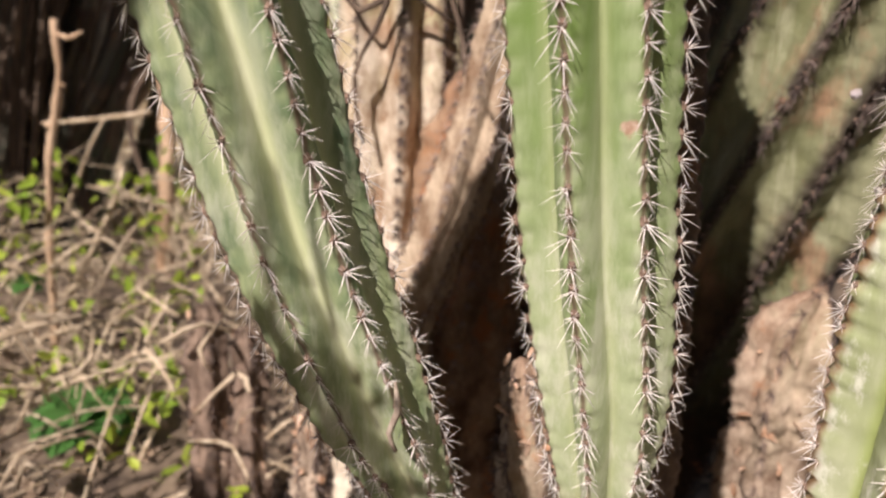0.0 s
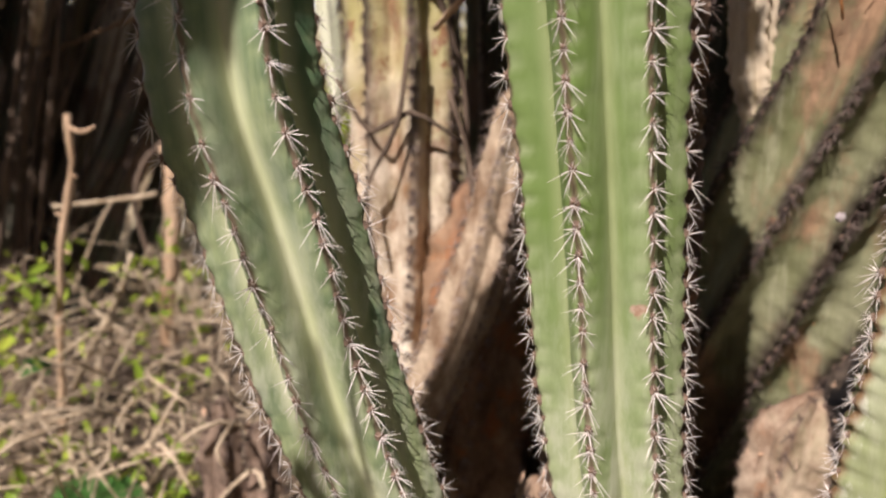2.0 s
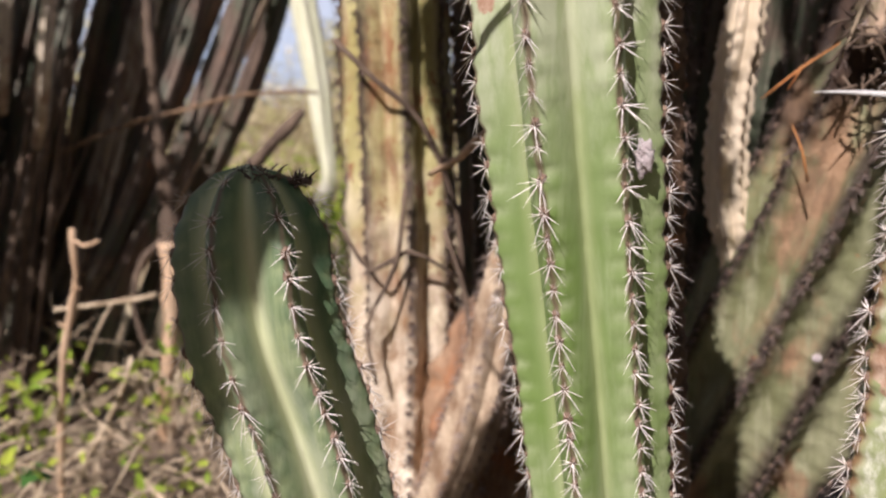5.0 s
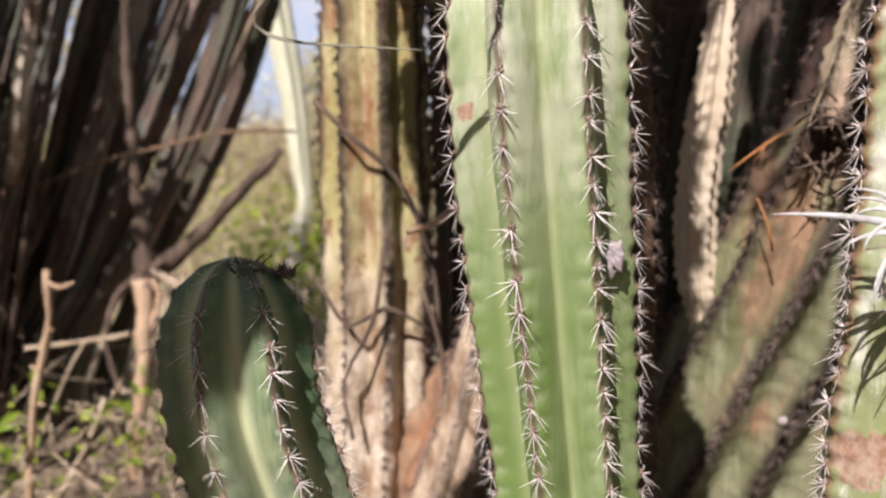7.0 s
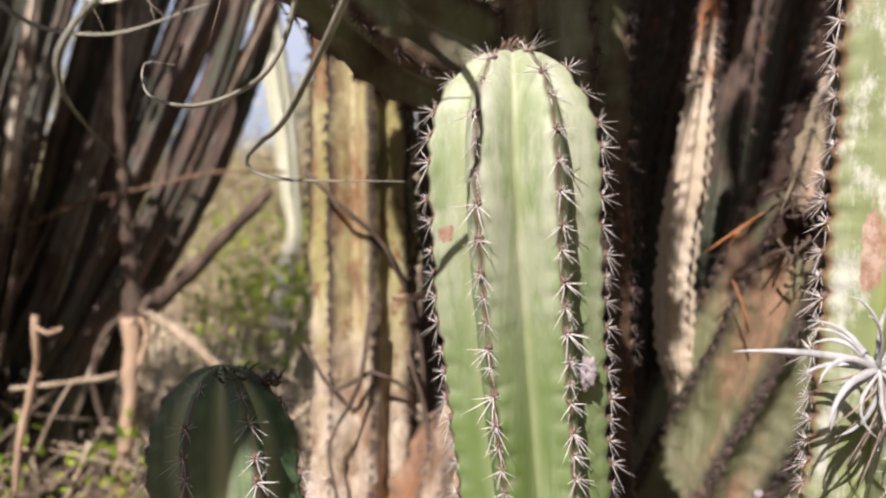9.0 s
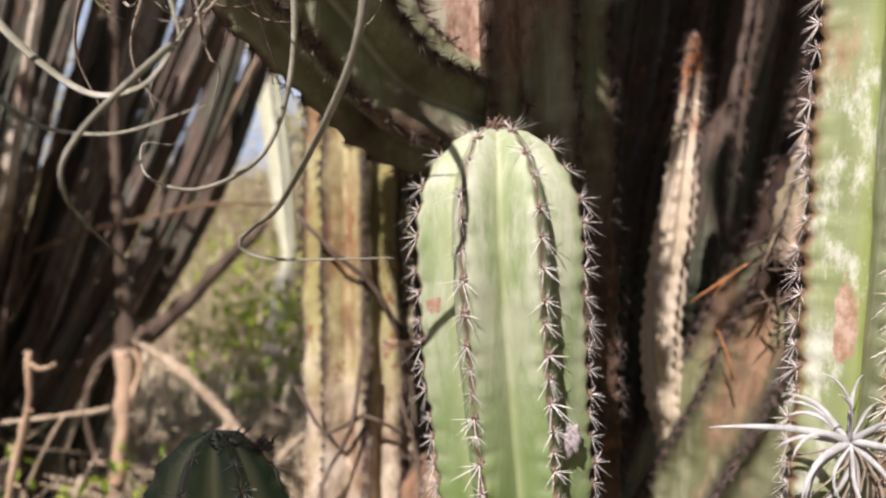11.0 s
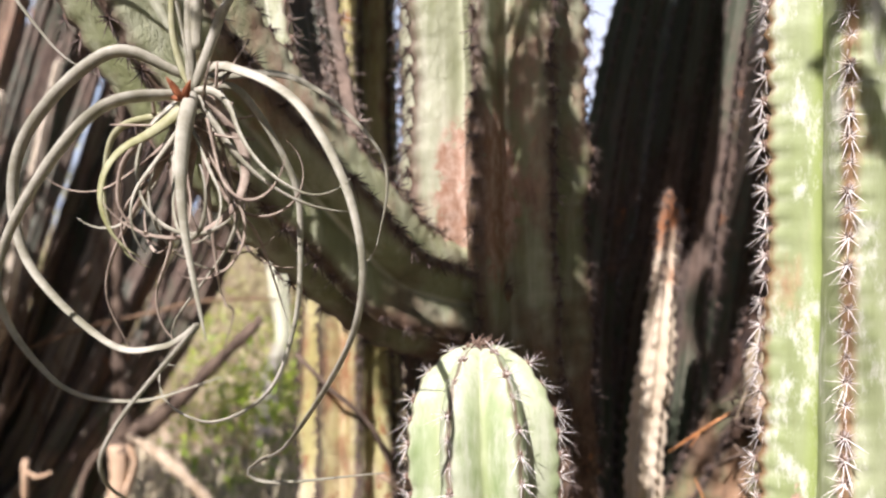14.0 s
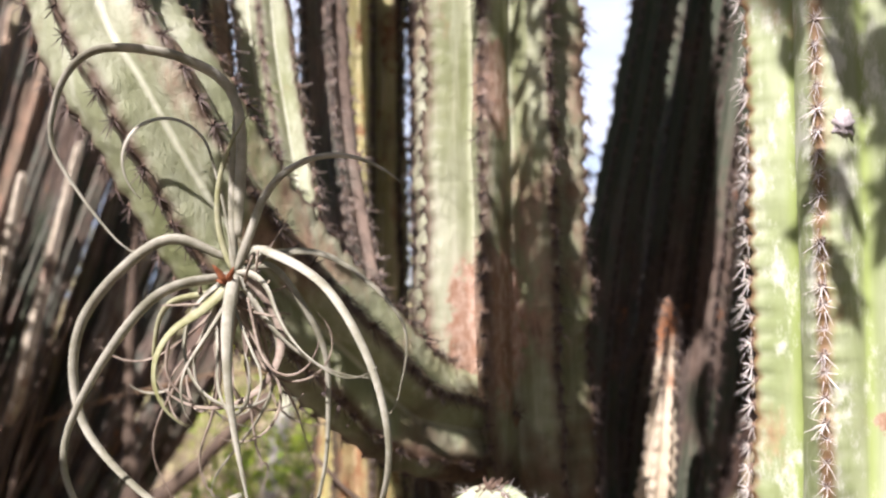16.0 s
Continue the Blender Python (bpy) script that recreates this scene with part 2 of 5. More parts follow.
SILVER = plain("silver_leaf", (0.42, 0.42, 0.38), (0.66, 0.66, 0.63), 80, rough=0.7, relief=0)


# ---- making of meshes ----
def sway(p, size, seed, octaves=3):
    """A smooth random value for every point, about -1 to 1."""
    r = np.random.RandomState(seed)
    out = np.zeros(len(p))
    for o in range(octaves):
        f = 2.0 ** o / size
        for _ in range(3):
            d = r.normal(size=3)
            out += np.sin(p @ (d / np.linalg.norm(d)) * f * 6.28 + r.uniform(0, 6.28)) * 0.4 / 1.8 ** o
    return out


def spline(pts, ds):
    """Points of a smooth line through rows of numbers, about ds apart."""
    p = np.array(pts, float)
    q = np.vstack((2 * p[0] - p[1], p, 2 * p[-1] - p[-2]))
    out = []
    for i in range(1, len(q) - 2):
        n = max(2, int(np.linalg.norm(q[i + 1, :3] - q[i, :3]) / ds))
        t = np.linspace(0, 1, n, endpoint=False)[:, None]
        a, b, c, d = q[i - 1], q[i], q[i + 1], q[i + 2]
        out.append(0.5 * (2 * b + (c - a) * t + (2 * a - 5 * b + 4 * c - d) * t ** 2 + (3 * b - a - 3 * c + d) * t ** 3))
    return np.vstack((*out, p[-1:]))


def axes_along(c, ref=(0, -1, 0)):
    """Tangent, front and right of each point of a line."""
    t = np.gradient(c, axis=0)
    t /= np.linalg.norm(t, axis=1)[:, None] + 1e-9
    ref = np.array(ref, float)
    f = ref - t * (t @ ref)[:, None]
    f /= np.linalg.norm(f, axis=1)[:, None] + 1e-9
    return t, f, np.cross(t, f)


class Geo:
    """Corners and faces that become one mesh."""

    def __init__(self):
        self.v, self.f, self.m, self.n, self.att = [], [], [], 0, {}

    def add(self, v, f, mat=0):
        self.v.append(np.asarray(v, float))
        self.f += [tuple(int(i) + self.n for i in q) for q in f]
        self.m += [mat] * len(f)
        self.n += len(v)

    def mesh(self, name, mats, base=(0, 0, 0), smooth=True):
        me = bpy.data.meshes.new(name)
        v = np.vstack(self.v) - np.array(base)
        me.from_pydata(v.tolist(), [], self.f)
        for m in mats if isinstance(mats, (list, tuple)) else [mats]:
            me.materials.append(m)
        me.polygons.foreach_set("material_index", self.m)
        me.polygons.foreach_set("use_smooth", [smooth] * len(self.f))
        for k, val in self.att.items():
            a = me.attributes.new(k, "FLOAT", "POINT")
            a.data.foreach_set("value", np.concatenate(val).astype(np.float32))
        me.update()
        return me


BASE = {}


def thing(name, base, label, category, group="", kind=""):
    ob = new(name)
    ob.location = base
    ob.empty_display_size = 0.05
    BASE[ob] = np.array(base, float)
    return tagged(ob, label, category, group, kind)


def part(name, geo, mats, parent, label="", smooth=True):
    base = BASE[parent]
    ob = new(name, geo.mesh(name, mats, base, smooth))
    ob.parent = parent
    BASE[ob] = base * 0
    return tagged(ob, label)


def alone(name, geo, mats, label, category, base=(0, 0, 0), group="", kind="", smooth=True):
    ob = new(name, geo.mesh(name, mats, base, smooth))
    ob.location = base
    return tagged(ob, label, category, group, kind)


def grid_faces(rings, around, closed=True):
    out = []
    for i in range(rings - 1):
        for j in range(around if closed else around - 1):
            k = (j + 1) % around
            out.append((i * around + j, i * around + k, (i + 1) * around + k, (i + 1) * around + j))
    return out


def tube(geo, pts, sides=6, ds=0.03, mat=0, knots=0.0, seed=0):
    """A twig: rows of x, y, z, radius."""
    c = spline(pts, ds)
    t, f, s = axes_along(c[:, :3], (0.13, -0.9, 0.4))
    a = np.linspace(0, 2 * np.pi, sides, endpoint=False)
    ring = f[:, None] * np.cos(a)[None, :, None] + s[:, None] * np.sin(a)[None, :, None]
    r = c[:, 3][:, None] * np.ones(sides)
    if knots:
        r = r * (1 + knots * sway(np.repeat(c[:, :3], sides, 0) + ring.reshape(-1, 3) * 0.02, 0.1, seed).reshape(r.shape))
    v = (c[:, None, :3] + ring * r[..., None]).reshape(-1, 3)
    faces = grid_faces(len(c), sides)
    faces.append(tuple(range(sides))[::-1])
    faces.append(tuple(range(len(v) - sides, len(v))))
    geo.add(v, faces, mat)


def flake(g, p, size, r, flat=0.5, fold=0.25):
    a, b = r.uniform(0, 6.28), r.gauss(0, flat)
    m = Euler((b, r.gauss(0, flat), a)).to_matrix()
    w = size * r.uniform(0.3, 0.55)
    v = [(-size, 0, 0), (-0.3 * size, -w, fold * w), (0.5 * size, -0.7 * w, fold * w), (size, 0, 0), (0.5 * size, 0.7 * w, fold * w), (-0.3 * size, w, fold * w), (0, 0, 0)]
    g.add([np.array(m @ Vector(q)) + p for q in v], [(0, 1, 6), (1, 2, 6), (2, 3, 6), (3, 4, 6), (4, 5, 6), (5, 0, 6)])


def ribbed(pts, n, phase, depth=0.36, spacing=0.023, tip=True, per=12, ds=0.006, lump=0.02, bulge=0.0028, seed=1, age=None, twist=0.0, wax_light=None, wounds=(), round_furrow=False):
    """A ribbed stem along rows of x, y, z, radius. phase: degrees of the first rib from the front (-y) towards +x.
    Returns the geometry and its areoles (place, outward, upward, height)."""
    c = spline(pts, ds)
    length = np.concatenate(([0], np.cumsum(np.linalg.norm(np.diff(c[:, :3], axis=0), axis=1))))
    left = length[-1] - length
    rad = c[:, 3].copy()
    if tip:
        k = 1.15 * rad.max()
        cap = np.sqrt(np.clip(1 - (1 - np.clip(left / k, 0, 1)) ** 2.2, 0, 1))
        rad = rad * np.maximum(cap, 0.02)
    t, f, s = axes_along(c[:, :3])
    w = radians(twist) * (length - 0.5 * length[-1])[:, None]
    f, s = f * np.cos(w) + s * np.sin(w), s * np.cos(w) - f * np.sin(w)
    around = n * per
    th = np.linspace(0, 2 * np.pi, around, endpoint=False)
    u = (th - radians(phase)) * n / (2 * np.pi)
    which = np.round(u).astype(int)
    v = np.abs(u - which) * 2
    prof = 1 - depth * np.clip((np.sqrt(v ** 2 + 0.02) - 0.141) / 0.87, 0, 1.0) ** 1.05
    if round_furrow:
        prof = 1 - depth * np.sin(0.5 * np.pi * np.clip((np.sqrt(v ** 2 + 0.01) - 0.1) / 0.905, 0, 1)) ** 0.85
    off = np.array([(0.37 * (w % n) * 1.7) % 1.0 for w in which])
    ring = f[:, None] * np.cos(th)[None, :, None] + s[:, None] * np.sin(th)[None, :, None]
    r = rad[:, None] * prof[None]
    g = np.abs(((length[:, None] / spacing + off[None]) % 1.0) - 0.5)      # 0.5 at an areole, 0 half way
    fade = np.clip(rad / (0.6 * c[:, 3].max()), 0, 1)[:, None]
    r = r + fade * bulge * (np.exp(-((0.5 - g) / 0.16) ** 2) * np.exp(-(v / 0.22) ** 2)[None] - 0.8 * np.exp(-(g / 0.12) ** 2) * np.exp(-(v / 0.55) ** 2)[None])
    p = (c[:, None, :3] + ring * r[..., None]).reshape(-1, 3)
    r = r * (1 + lump * sway(p, 0.16, seed).reshape(r.shape) + 0.35 * lump * sway(p, 0.03, seed + 1).reshape(r.shape))
    p = (c[:, None, :3] + ring * r[..., None]).reshape(-1, 3)
    geo = Geo()
    faces = grid_faces(len(c), around)
    faces.append(tuple(range(around))[::-1])
    faces.append(tuple(range(len(p) - around, len(p))))
    geo.add(p, faces)
    geo.att["furrow"] = [np.tile(v, len(c))]
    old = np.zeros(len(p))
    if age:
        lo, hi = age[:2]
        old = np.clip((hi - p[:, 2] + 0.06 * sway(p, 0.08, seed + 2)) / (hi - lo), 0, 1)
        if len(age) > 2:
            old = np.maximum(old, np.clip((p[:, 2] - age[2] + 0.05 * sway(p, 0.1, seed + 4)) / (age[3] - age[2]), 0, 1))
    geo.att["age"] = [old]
    scallop = np.exp(-((g - 0.08) / 0.1) ** 2) * np.clip((v - 0.1) / 0.12, 0, 1) * np.exp(-((v - 0.1) / 0.24) ** 2)
    geo.att["tooth"] = [(scallop * np.clip(1.2 + 0.9 * sway(p, 0.07, seed + 6).reshape(g.shape), 0, 1) * fade).ravel()]
    hurt = np.zeros(len(p))
    for wx, wy, wz, wr, wh in wounds:
        hurt = np.maximum(hurt, np.clip(1.6 - 1.6 * np.sqrt(((p[:, 0] - wx) / wr) ** 2 + ((p[:, 1] - wy) / wr) ** 2 + ((p[:, 2] - wz) / wh) ** 2), 0, 1))
    geo.att["wound"] = [hurt]
    bloomed = np.clip((p[:, 2] - wax_light[0]) / (wax_light[1] - wax_light[0]), 0, 1) if wax_light else 0 * old
    # Pale ramp down the stem, painting light on its lower part.
    if wax_light and len(wax_light) > 2:
        bloomed = np.maximum(bloomed, 0.9 * np.clip((wax_light[2] - p[:, 2]) / (wax_light[2] - wax_light[3]), 0, 1))
    geo.att["wax_light"] = [bloomed]
    areoles = []
    for w in range(n):
        a = radians(phase) + 2 * np.pi * w / n
        o = (0.37 * (w % n) * 1.7) % 1.0
        k = 1
        while True:
            at = (k - o) * spacing
            if at > length[-1] - 0.004:
                break
            k += 1
            i = int(np.clip(np.searchsorted(length, at), 1, len(c) - 1))
            out = f[i] * math.cos(a) + s[i] * math.sin(a)
            j = int(round((a % (2 * np.pi)) / (2 * np.pi) * around)) % around
            q = p[i * around + j]
            slope = (rad[min(i + 1, len(c) - 1)] - rad[i - 1]) / max(1e-6, length[min(i + 1, len(c) - 1)] - length[i - 1])
            nrm = out - t[i] * np.clip(slope, -4, 4)
            areoles.append((q, nrm / np.linalg.norm(nrm), t[i], out))
    return geo, areoles


def spine_mesh(name, seed, count, long, thick, mats):
    """A tuft of stiff spines on a woolly pad; z is outward, y upward along the stem."""
    r = random.Random(seed)
    v, f, mi = [(0, 0, 0.0)], [], []
    for i in range(count):
        a = 2 * math.pi * (i + r.uniform(-0.3, 0.3)) / count
        tilt = radians(r.uniform(50, 85)) if i % 4 else radians(r.uniform(15, 45))
        n = long * r.uniform(0.6, 1.0)
        n *= 0.6 if math.sin(a) > 0.3 else 1.25 if math.sin(a) < -0.5 else 0.85
        d = np.array([math.cos(a) * math.sin(tilt), math.sin(a) * math.sin(tilt) - 0.15, math.cos(tilt)])
        d /= np.linalg.norm(d)
        x = np.cross(d, (0.3, 0.5, 0.8))
        x /= np.linalg.norm(x)
        y = np.cross(d, x)
        b = [thick * (x * math.cos(q) + y * math.sin(q)) for q in (0, 2.1, 4.2)]
        k = len(v)
        v += [tuple(0.0012 * d + q) for q in b] + [tuple(0.75 * q + 0.6 * n * d) for q in b] + [tuple(n * d)]
        f += [(0, k + 1, k), (0, k + 2, k + 1), (0, k, k + 2), (k, k + 1, k + 4, k + 3), (k + 1, k + 2, k + 5, k + 4), (k + 2, k, k + 3, k + 5), (k + 3, k + 4, k + 6), (k + 4, k + 5, k + 6), (k + 5, k + 3, k + 6)]
        mi += [0] * 9
    w = long * 0.17
    k = len(v)
    rim = [(w * math.cos(q), 1.5 * w * math.sin(q), -0.0015) for q in np.linspace(0, 6.28, 7)[:-1]]
    v += rim + [(0.55 * p * r.uniform(0.7, 1.3), 0.55 * q * r.uniform(0.7, 1.3), 0.4 * w) for p, q, _ in rim]
    f += [(k + i, k + (i + 1) % 6, k + 6 + (i + 1) % 6, k + 6 + i) for i in range(6)] + [(k + 6 + i, k + 6 + (i + 1) % 6, 0) for i in range(6)]
    mi += [1] * 12
    g = Geo()
    g.add(v, f)
    g.m = mi
    return g


def spine_poses(areoles, keep, seed):
    r = random.Random(seed)
    out = []
    for q, nrm, up, front in areoles:
        if not keep(q, front):
            continue
        z = Vector(nrm)
        y = (Vector(up) - z * Vector(up).dot(z)).normalized()
        x = y.cross(z)
        m = Matrix((x, y, z)).transposed().to_4x4()
        m.translation = Vector(q) - 0.0008 * z
        out.append(m @ Matrix.Rotation(r.uniform(-0.5, 0.5), 4, "Z") @ Matrix.Scale(r.uniform(0.75, 1.2), 4))
    return out


TUFTS = {}


def tufts(kind):
    if kind not in TUFTS:
        count, long, thick, mats = {
            "young": (11, 0.0208, 0.00033, (SPINE, WOOL)), "old": (10, 0.02, 0.0007, (OLDSPINE, WOOL)),
            "thick": (14, 0.021, 0.00042, (SPINE, WOOL)), "far": (7, 0.02, 0.0009, (DARKSPINE, WOOL)), "dense": (15, 0.02, 0.0007, (DARKSPINE, WOOL))}[kind]
        TUFTS[kind] = [spine_mesh("areole", 11 * k + len(kind), count, long, thick, mats).mesh("areole", mats, smooth=False) for k in range(5)]
    return TUFTS[kind]


def loose_tufts(kind):
    """The same tufts taken apart: a woolly pad and its single spines."""
    out = []
    for me in tufts(kind):
        v = np.array([q.co[:] for q in me.vertices])
        faces = [tuple(p.vertices) for p in me.polygons]
        count = sum(1 for p in me.polygons if p.material_index == 0) // 9
        spines = []
        for i in range(count + 1):
            own = faces[9 * i:9 * i + 9] if i < count else faces[9 * count:]
            used = sorted({k for q in own for k in q})
            g = Geo()
            g.add(v[used], [tuple(used.index(k) for k in q) for q in own])
            spines.append(g.mesh("spine" if i < count else "areole", [me.materials[0 if i < count else 1]], smooth=False))
        out.append((spines[-1], spines[:-1]))
    return out


def cactus(name, pts, label, n=6, phase=0, skin_of=None, kind="young", single=True, keep=lambda q, f: True, seed=1, group="", sub="stem", **shape):
    """A columnar cactus: its ribbed stem and its spine clusters, single or joined."""
    base = tuple(pts[0][:3])
    ob = thing(name, base, label, "cactus", group)
    geo, areoles = ribbed(pts, n, phase, seed=seed, **shape)
    part(sub, geo, skin_of, ob)
    poses = spine_poses(areoles, keep, seed)
    meshes = tufts(kind)
    if single:
        loose = loose_tufts(kind) if kind == "young" else []
        for i, m in enumerate(poses):
            o = new("areole", loose[i % 5][0] if loose else meshes[i % 5])
            o.parent = ob
            o.matrix_basis = Matrix.Translation(-Vector(base)) @ m
            for me in loose[i % 5][1] if loose else ():
                new("spine", me).parent = o
    elif poses:
        g = Geo()
        src = []
        for me in meshes:
            src.append((np.array([v.co[:] for v in me.vertices]), [tuple(p.vertices) for p in me.polygons], [p.material_index for p in me.polygons]))
        for i, m in enumerate(poses):
            v, f, mi = src[i % 5]
            mm = np.array(m)
            g.add(v @ mm[:3, :3].T + mm[:3, 3], f)
            g.m[-len(f):] = mi
        tagged(part("spine_cover", g, list(meshes[0].materials), ob, smooth=False), kind="stuff")
    return ob


# ---- ground and distance ----
def ground_height(x, y):
    r = np.sqrt(x ** 2 + y ** 2)
    hill = -0.35 * np.clip((y - 4.2) / 2.5, 0, 1) + 0.16 * np.clip(y - 8, 0, 5) + np.clip((y - 9) / 60, 0, 1) ** 1.2 * 0.6
    return -0.12 * np.clip((y - 1.2) / 2.5, 0, 1) + hill + 0.03 * np.sin(2.1 * x + 1) * np.sin(1.7 * y) + 0.012 * np.sin(9 * x) * np.sin(8 * y + 2) * (r < 8)


xs = np.concatenate((-np.geomspace(900, 3.2, 34), np.linspace(-3, 3, 90), np.geomspace(3.2, 900, 34)))
ys = np.concatenate((-np.geomspace(900, 2.2, 30), np.linspace(-2, 6, 120), np.geomspace(6.2, 900, 44)))
gx, gy = np.meshgrid(xs, ys)
gg = Geo()
gg.add(np.stack((gx.ravel(), gy.ravel(), ground_height(gx.ravel(), gy.ravel())), 1), [(i * len(xs) + j, i * len(xs) + j + 1, (i + 1) * len(xs) + j + 1, (i + 1) * len(xs) + j) for i in range(len(ys) - 1) for j in range(len(xs) - 1)])
alone("ground", gg, SOIL, "dry pale brown soil strewn with litter", "ground", kind="structure")


def z0(x, y):
    return float(ground_height(np.array([x]), np.array([y]))[0])


def on_ground(x, y, up=0.0):
    return (x, y, z0(x, y) + up)


# Glowing backdrop added ahead only, brighter than the world sky it covers.
SKYGLOW, _nt, _b = material("sky_glow", 1.0, 0.0)
_e = _nt.nodes.new("ShaderNodeEmission")
_nt.links.new(mix(_nt, step(_nt, fuzz(_nt, 0.006, (1, 1, 2)), 0.35, 0.7), (0.7, 0.86, 1.0), (0.9, 0.96, 1.0)), _e.inputs["Color"])
_e.inputs["Strength"].default_value = 0.62
_nt.links.new(_e.outputs[0], _nt.nodes["Material Output"].inputs["Surface"])
g = Geo()
az = np.radians(np.linspace(-80, 80, 41))
g.add(np.vstack([np.stack((800 * np.sin(az), 800 * np.cos(az), np.full(41, h)), 1) for h in (-20.0, 150.0, 420.0)]), grid_faces(3, 41, False))
alone("backdrop", g, SKYGLOW, "glowing backdrop added for the bright sky over the horizon", "sky", kind="structure")

# ---- the near cacti ----
# Crown wax is real bloom; the lower wax paints in brighter sunlight.
cactus("columnar_cactus", [(0.135, 0.64, -0.03, 0.036), (0.14, 0.625, 0.42, 0.034), (0.138, 0.6, 0.565, 0.037), (0.131, 0.585, 0.684, 0.053), (0.115, 0.57, 0.815, 0.058), (0.1, 0.552, 0.987, 0.06),
                           (0.08, 0.53, 1.2, 0.066), (0.07, 0.515, 1.33, 0.066), (0.068, 0.518, 1.433, 0.06)],
       "tall upright green columnar cactus with pale spiny ribs", 7, -26, GREEN, seed=3, wax_light=(1.14, 1.36, 0.98, 0.74), twist=-10, wounds=((0.004, 0.508, 1.313, 0.006, 0.012), (0.017, 0.499, 1.294, 0.009, 0.007), (0.119, 0.509, 0.915, 0.008, 0.006)), age=(0.3, 0.6), keep=lambda q, f: f[1] < 0.45 and q[2] > 0.5, depth=0.34, bulge=0.0026, spacing=0.02)
# Wax thins out upwards so that the tip is coloured as if shaded.
cactus("columnar_cactus", [(0.0, 0.66, -0.03, 0.036), (0.0, 0.64, 0.42, 0.033), (-0.027, 0.6, 0.587, 0.036), (-0.06, 0.585, 0.684, 0.05), (-0.102, 0.568, 0.817, 0.056), (-0.138, 0.55, 0.98, 0.061),
                           (-0.157, 0.535, 1.07, 0.061), (-0.161, 0.535, 1.14, 0.058), (-0.161, 0.537, 1.19, 0.055)],
       "leaning grey-green columnar cactus with a rounded woolly tip", 7, 35, BLOOM, seed=5, wax_light=(3.0, 4.0, 1.2, 0.75), age=(0.3, 0.6), keep=lambda q, f: f[1] < 0.45 and q[2] > 0.5, depth=0.36, bulge=0.0024, spacing=0.0205)
cactus("columnar_cactus", [(0.4, 0.62, -0.03, 0.08), (0.39, 0.575, 0.6, 0.082), (0.39, 0.52, 0.9, 0.09), (0.39, 0.478, 1.2, 0.092), (0.397, 0.475, 1.5, 0.09), (0.397, 0.47, 1.9, 0.09), (0.39, 0.46, 2.6, 0.085)],
       "thick pale green columnar cactus with brown rib edges", 7, -43, PALE, "thick", seed=7, wounds=((0.314, 0.485, 1.027, 0.03, 0.034), (0.321, 0.457, 1.284, 0.009, 0.045), (0.39, 0.4, 1.5, 0.02, 0.012)), keep=lambda q, f: f[1] < 0.3 and f[0] < 0.5 and 0.5 < q[2] < 2.1, depth=0.3, spacing=0.019, bulge=0.0048)
cactus("columnar_cactus", [(0.22, 0.98, -0.03, 0.1), (0.21, 0.93, 0.55, 0.1), (0.18, 0.86, 1.0, 0.093), (0.15, 0.8, 1.28, 0.096), (0.122, 0.778, 1.46, 0.11), (0.117, 0.775, 1.7, 0.112), (0.117, 0.775, 2.15, 0.108), (0.115, 0.778, 2.6, 0.105), (0.113, 0.78, 3.1, 0.09)],
       "tall old columnar cactus with a dark corky lower trunk", 8, -17, ARMSKIN, "dense", seed=9, keep=lambda q, f: f[1] < 0.3 and 1.0 < q[2] < 2.3, depth=0.5, lump=0.03, age=(1.36, 1.48), wounds=((0.088, 0.7, 1.57, 0.06, 0.14), (0.1, 0.69, 1.85, 0.04, 0.08)))
cactus("columnar_cactus", [(0.1, 0.75, 1.44, 0.06), (0.0, 0.7, 1.475, 0.07), (-0.069, 0.65, 1.544, 0.074), (-0.126, 0.61, 1.607, 0.074), (-0.189, 0.57, 1.687, 0.073), (-0.25, 0.535, 1.8, 0.072), (-0.297, 0.54, 1.893, 0.07), (-0.36, 0.54, 2.15, 0.066)],
       "slanting side arm of an old columnar cactus, green with corky ribs", 6, -25, ARMSKIN, "dense", seed=13, keep=lambda q, f: f[1] < 0.5, depth=0.36, lump=0.04, age=(1.4, 1.5), tip=True)
# Near-black bark at the foot and above 1.18 m deepens the shade there.
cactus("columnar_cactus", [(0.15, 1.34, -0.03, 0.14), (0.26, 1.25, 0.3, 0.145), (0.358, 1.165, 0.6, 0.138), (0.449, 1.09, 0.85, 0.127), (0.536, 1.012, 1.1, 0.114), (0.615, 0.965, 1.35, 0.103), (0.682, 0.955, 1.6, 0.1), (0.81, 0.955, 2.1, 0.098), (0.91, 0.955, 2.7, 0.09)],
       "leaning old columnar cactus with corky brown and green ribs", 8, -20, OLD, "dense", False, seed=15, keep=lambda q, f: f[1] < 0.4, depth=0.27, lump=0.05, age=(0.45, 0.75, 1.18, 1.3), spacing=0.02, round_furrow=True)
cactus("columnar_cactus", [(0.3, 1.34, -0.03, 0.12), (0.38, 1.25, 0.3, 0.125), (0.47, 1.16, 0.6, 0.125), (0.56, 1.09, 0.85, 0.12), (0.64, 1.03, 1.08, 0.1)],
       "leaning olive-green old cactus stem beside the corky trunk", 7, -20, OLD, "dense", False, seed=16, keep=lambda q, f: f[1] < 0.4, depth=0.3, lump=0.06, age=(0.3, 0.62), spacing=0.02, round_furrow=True)

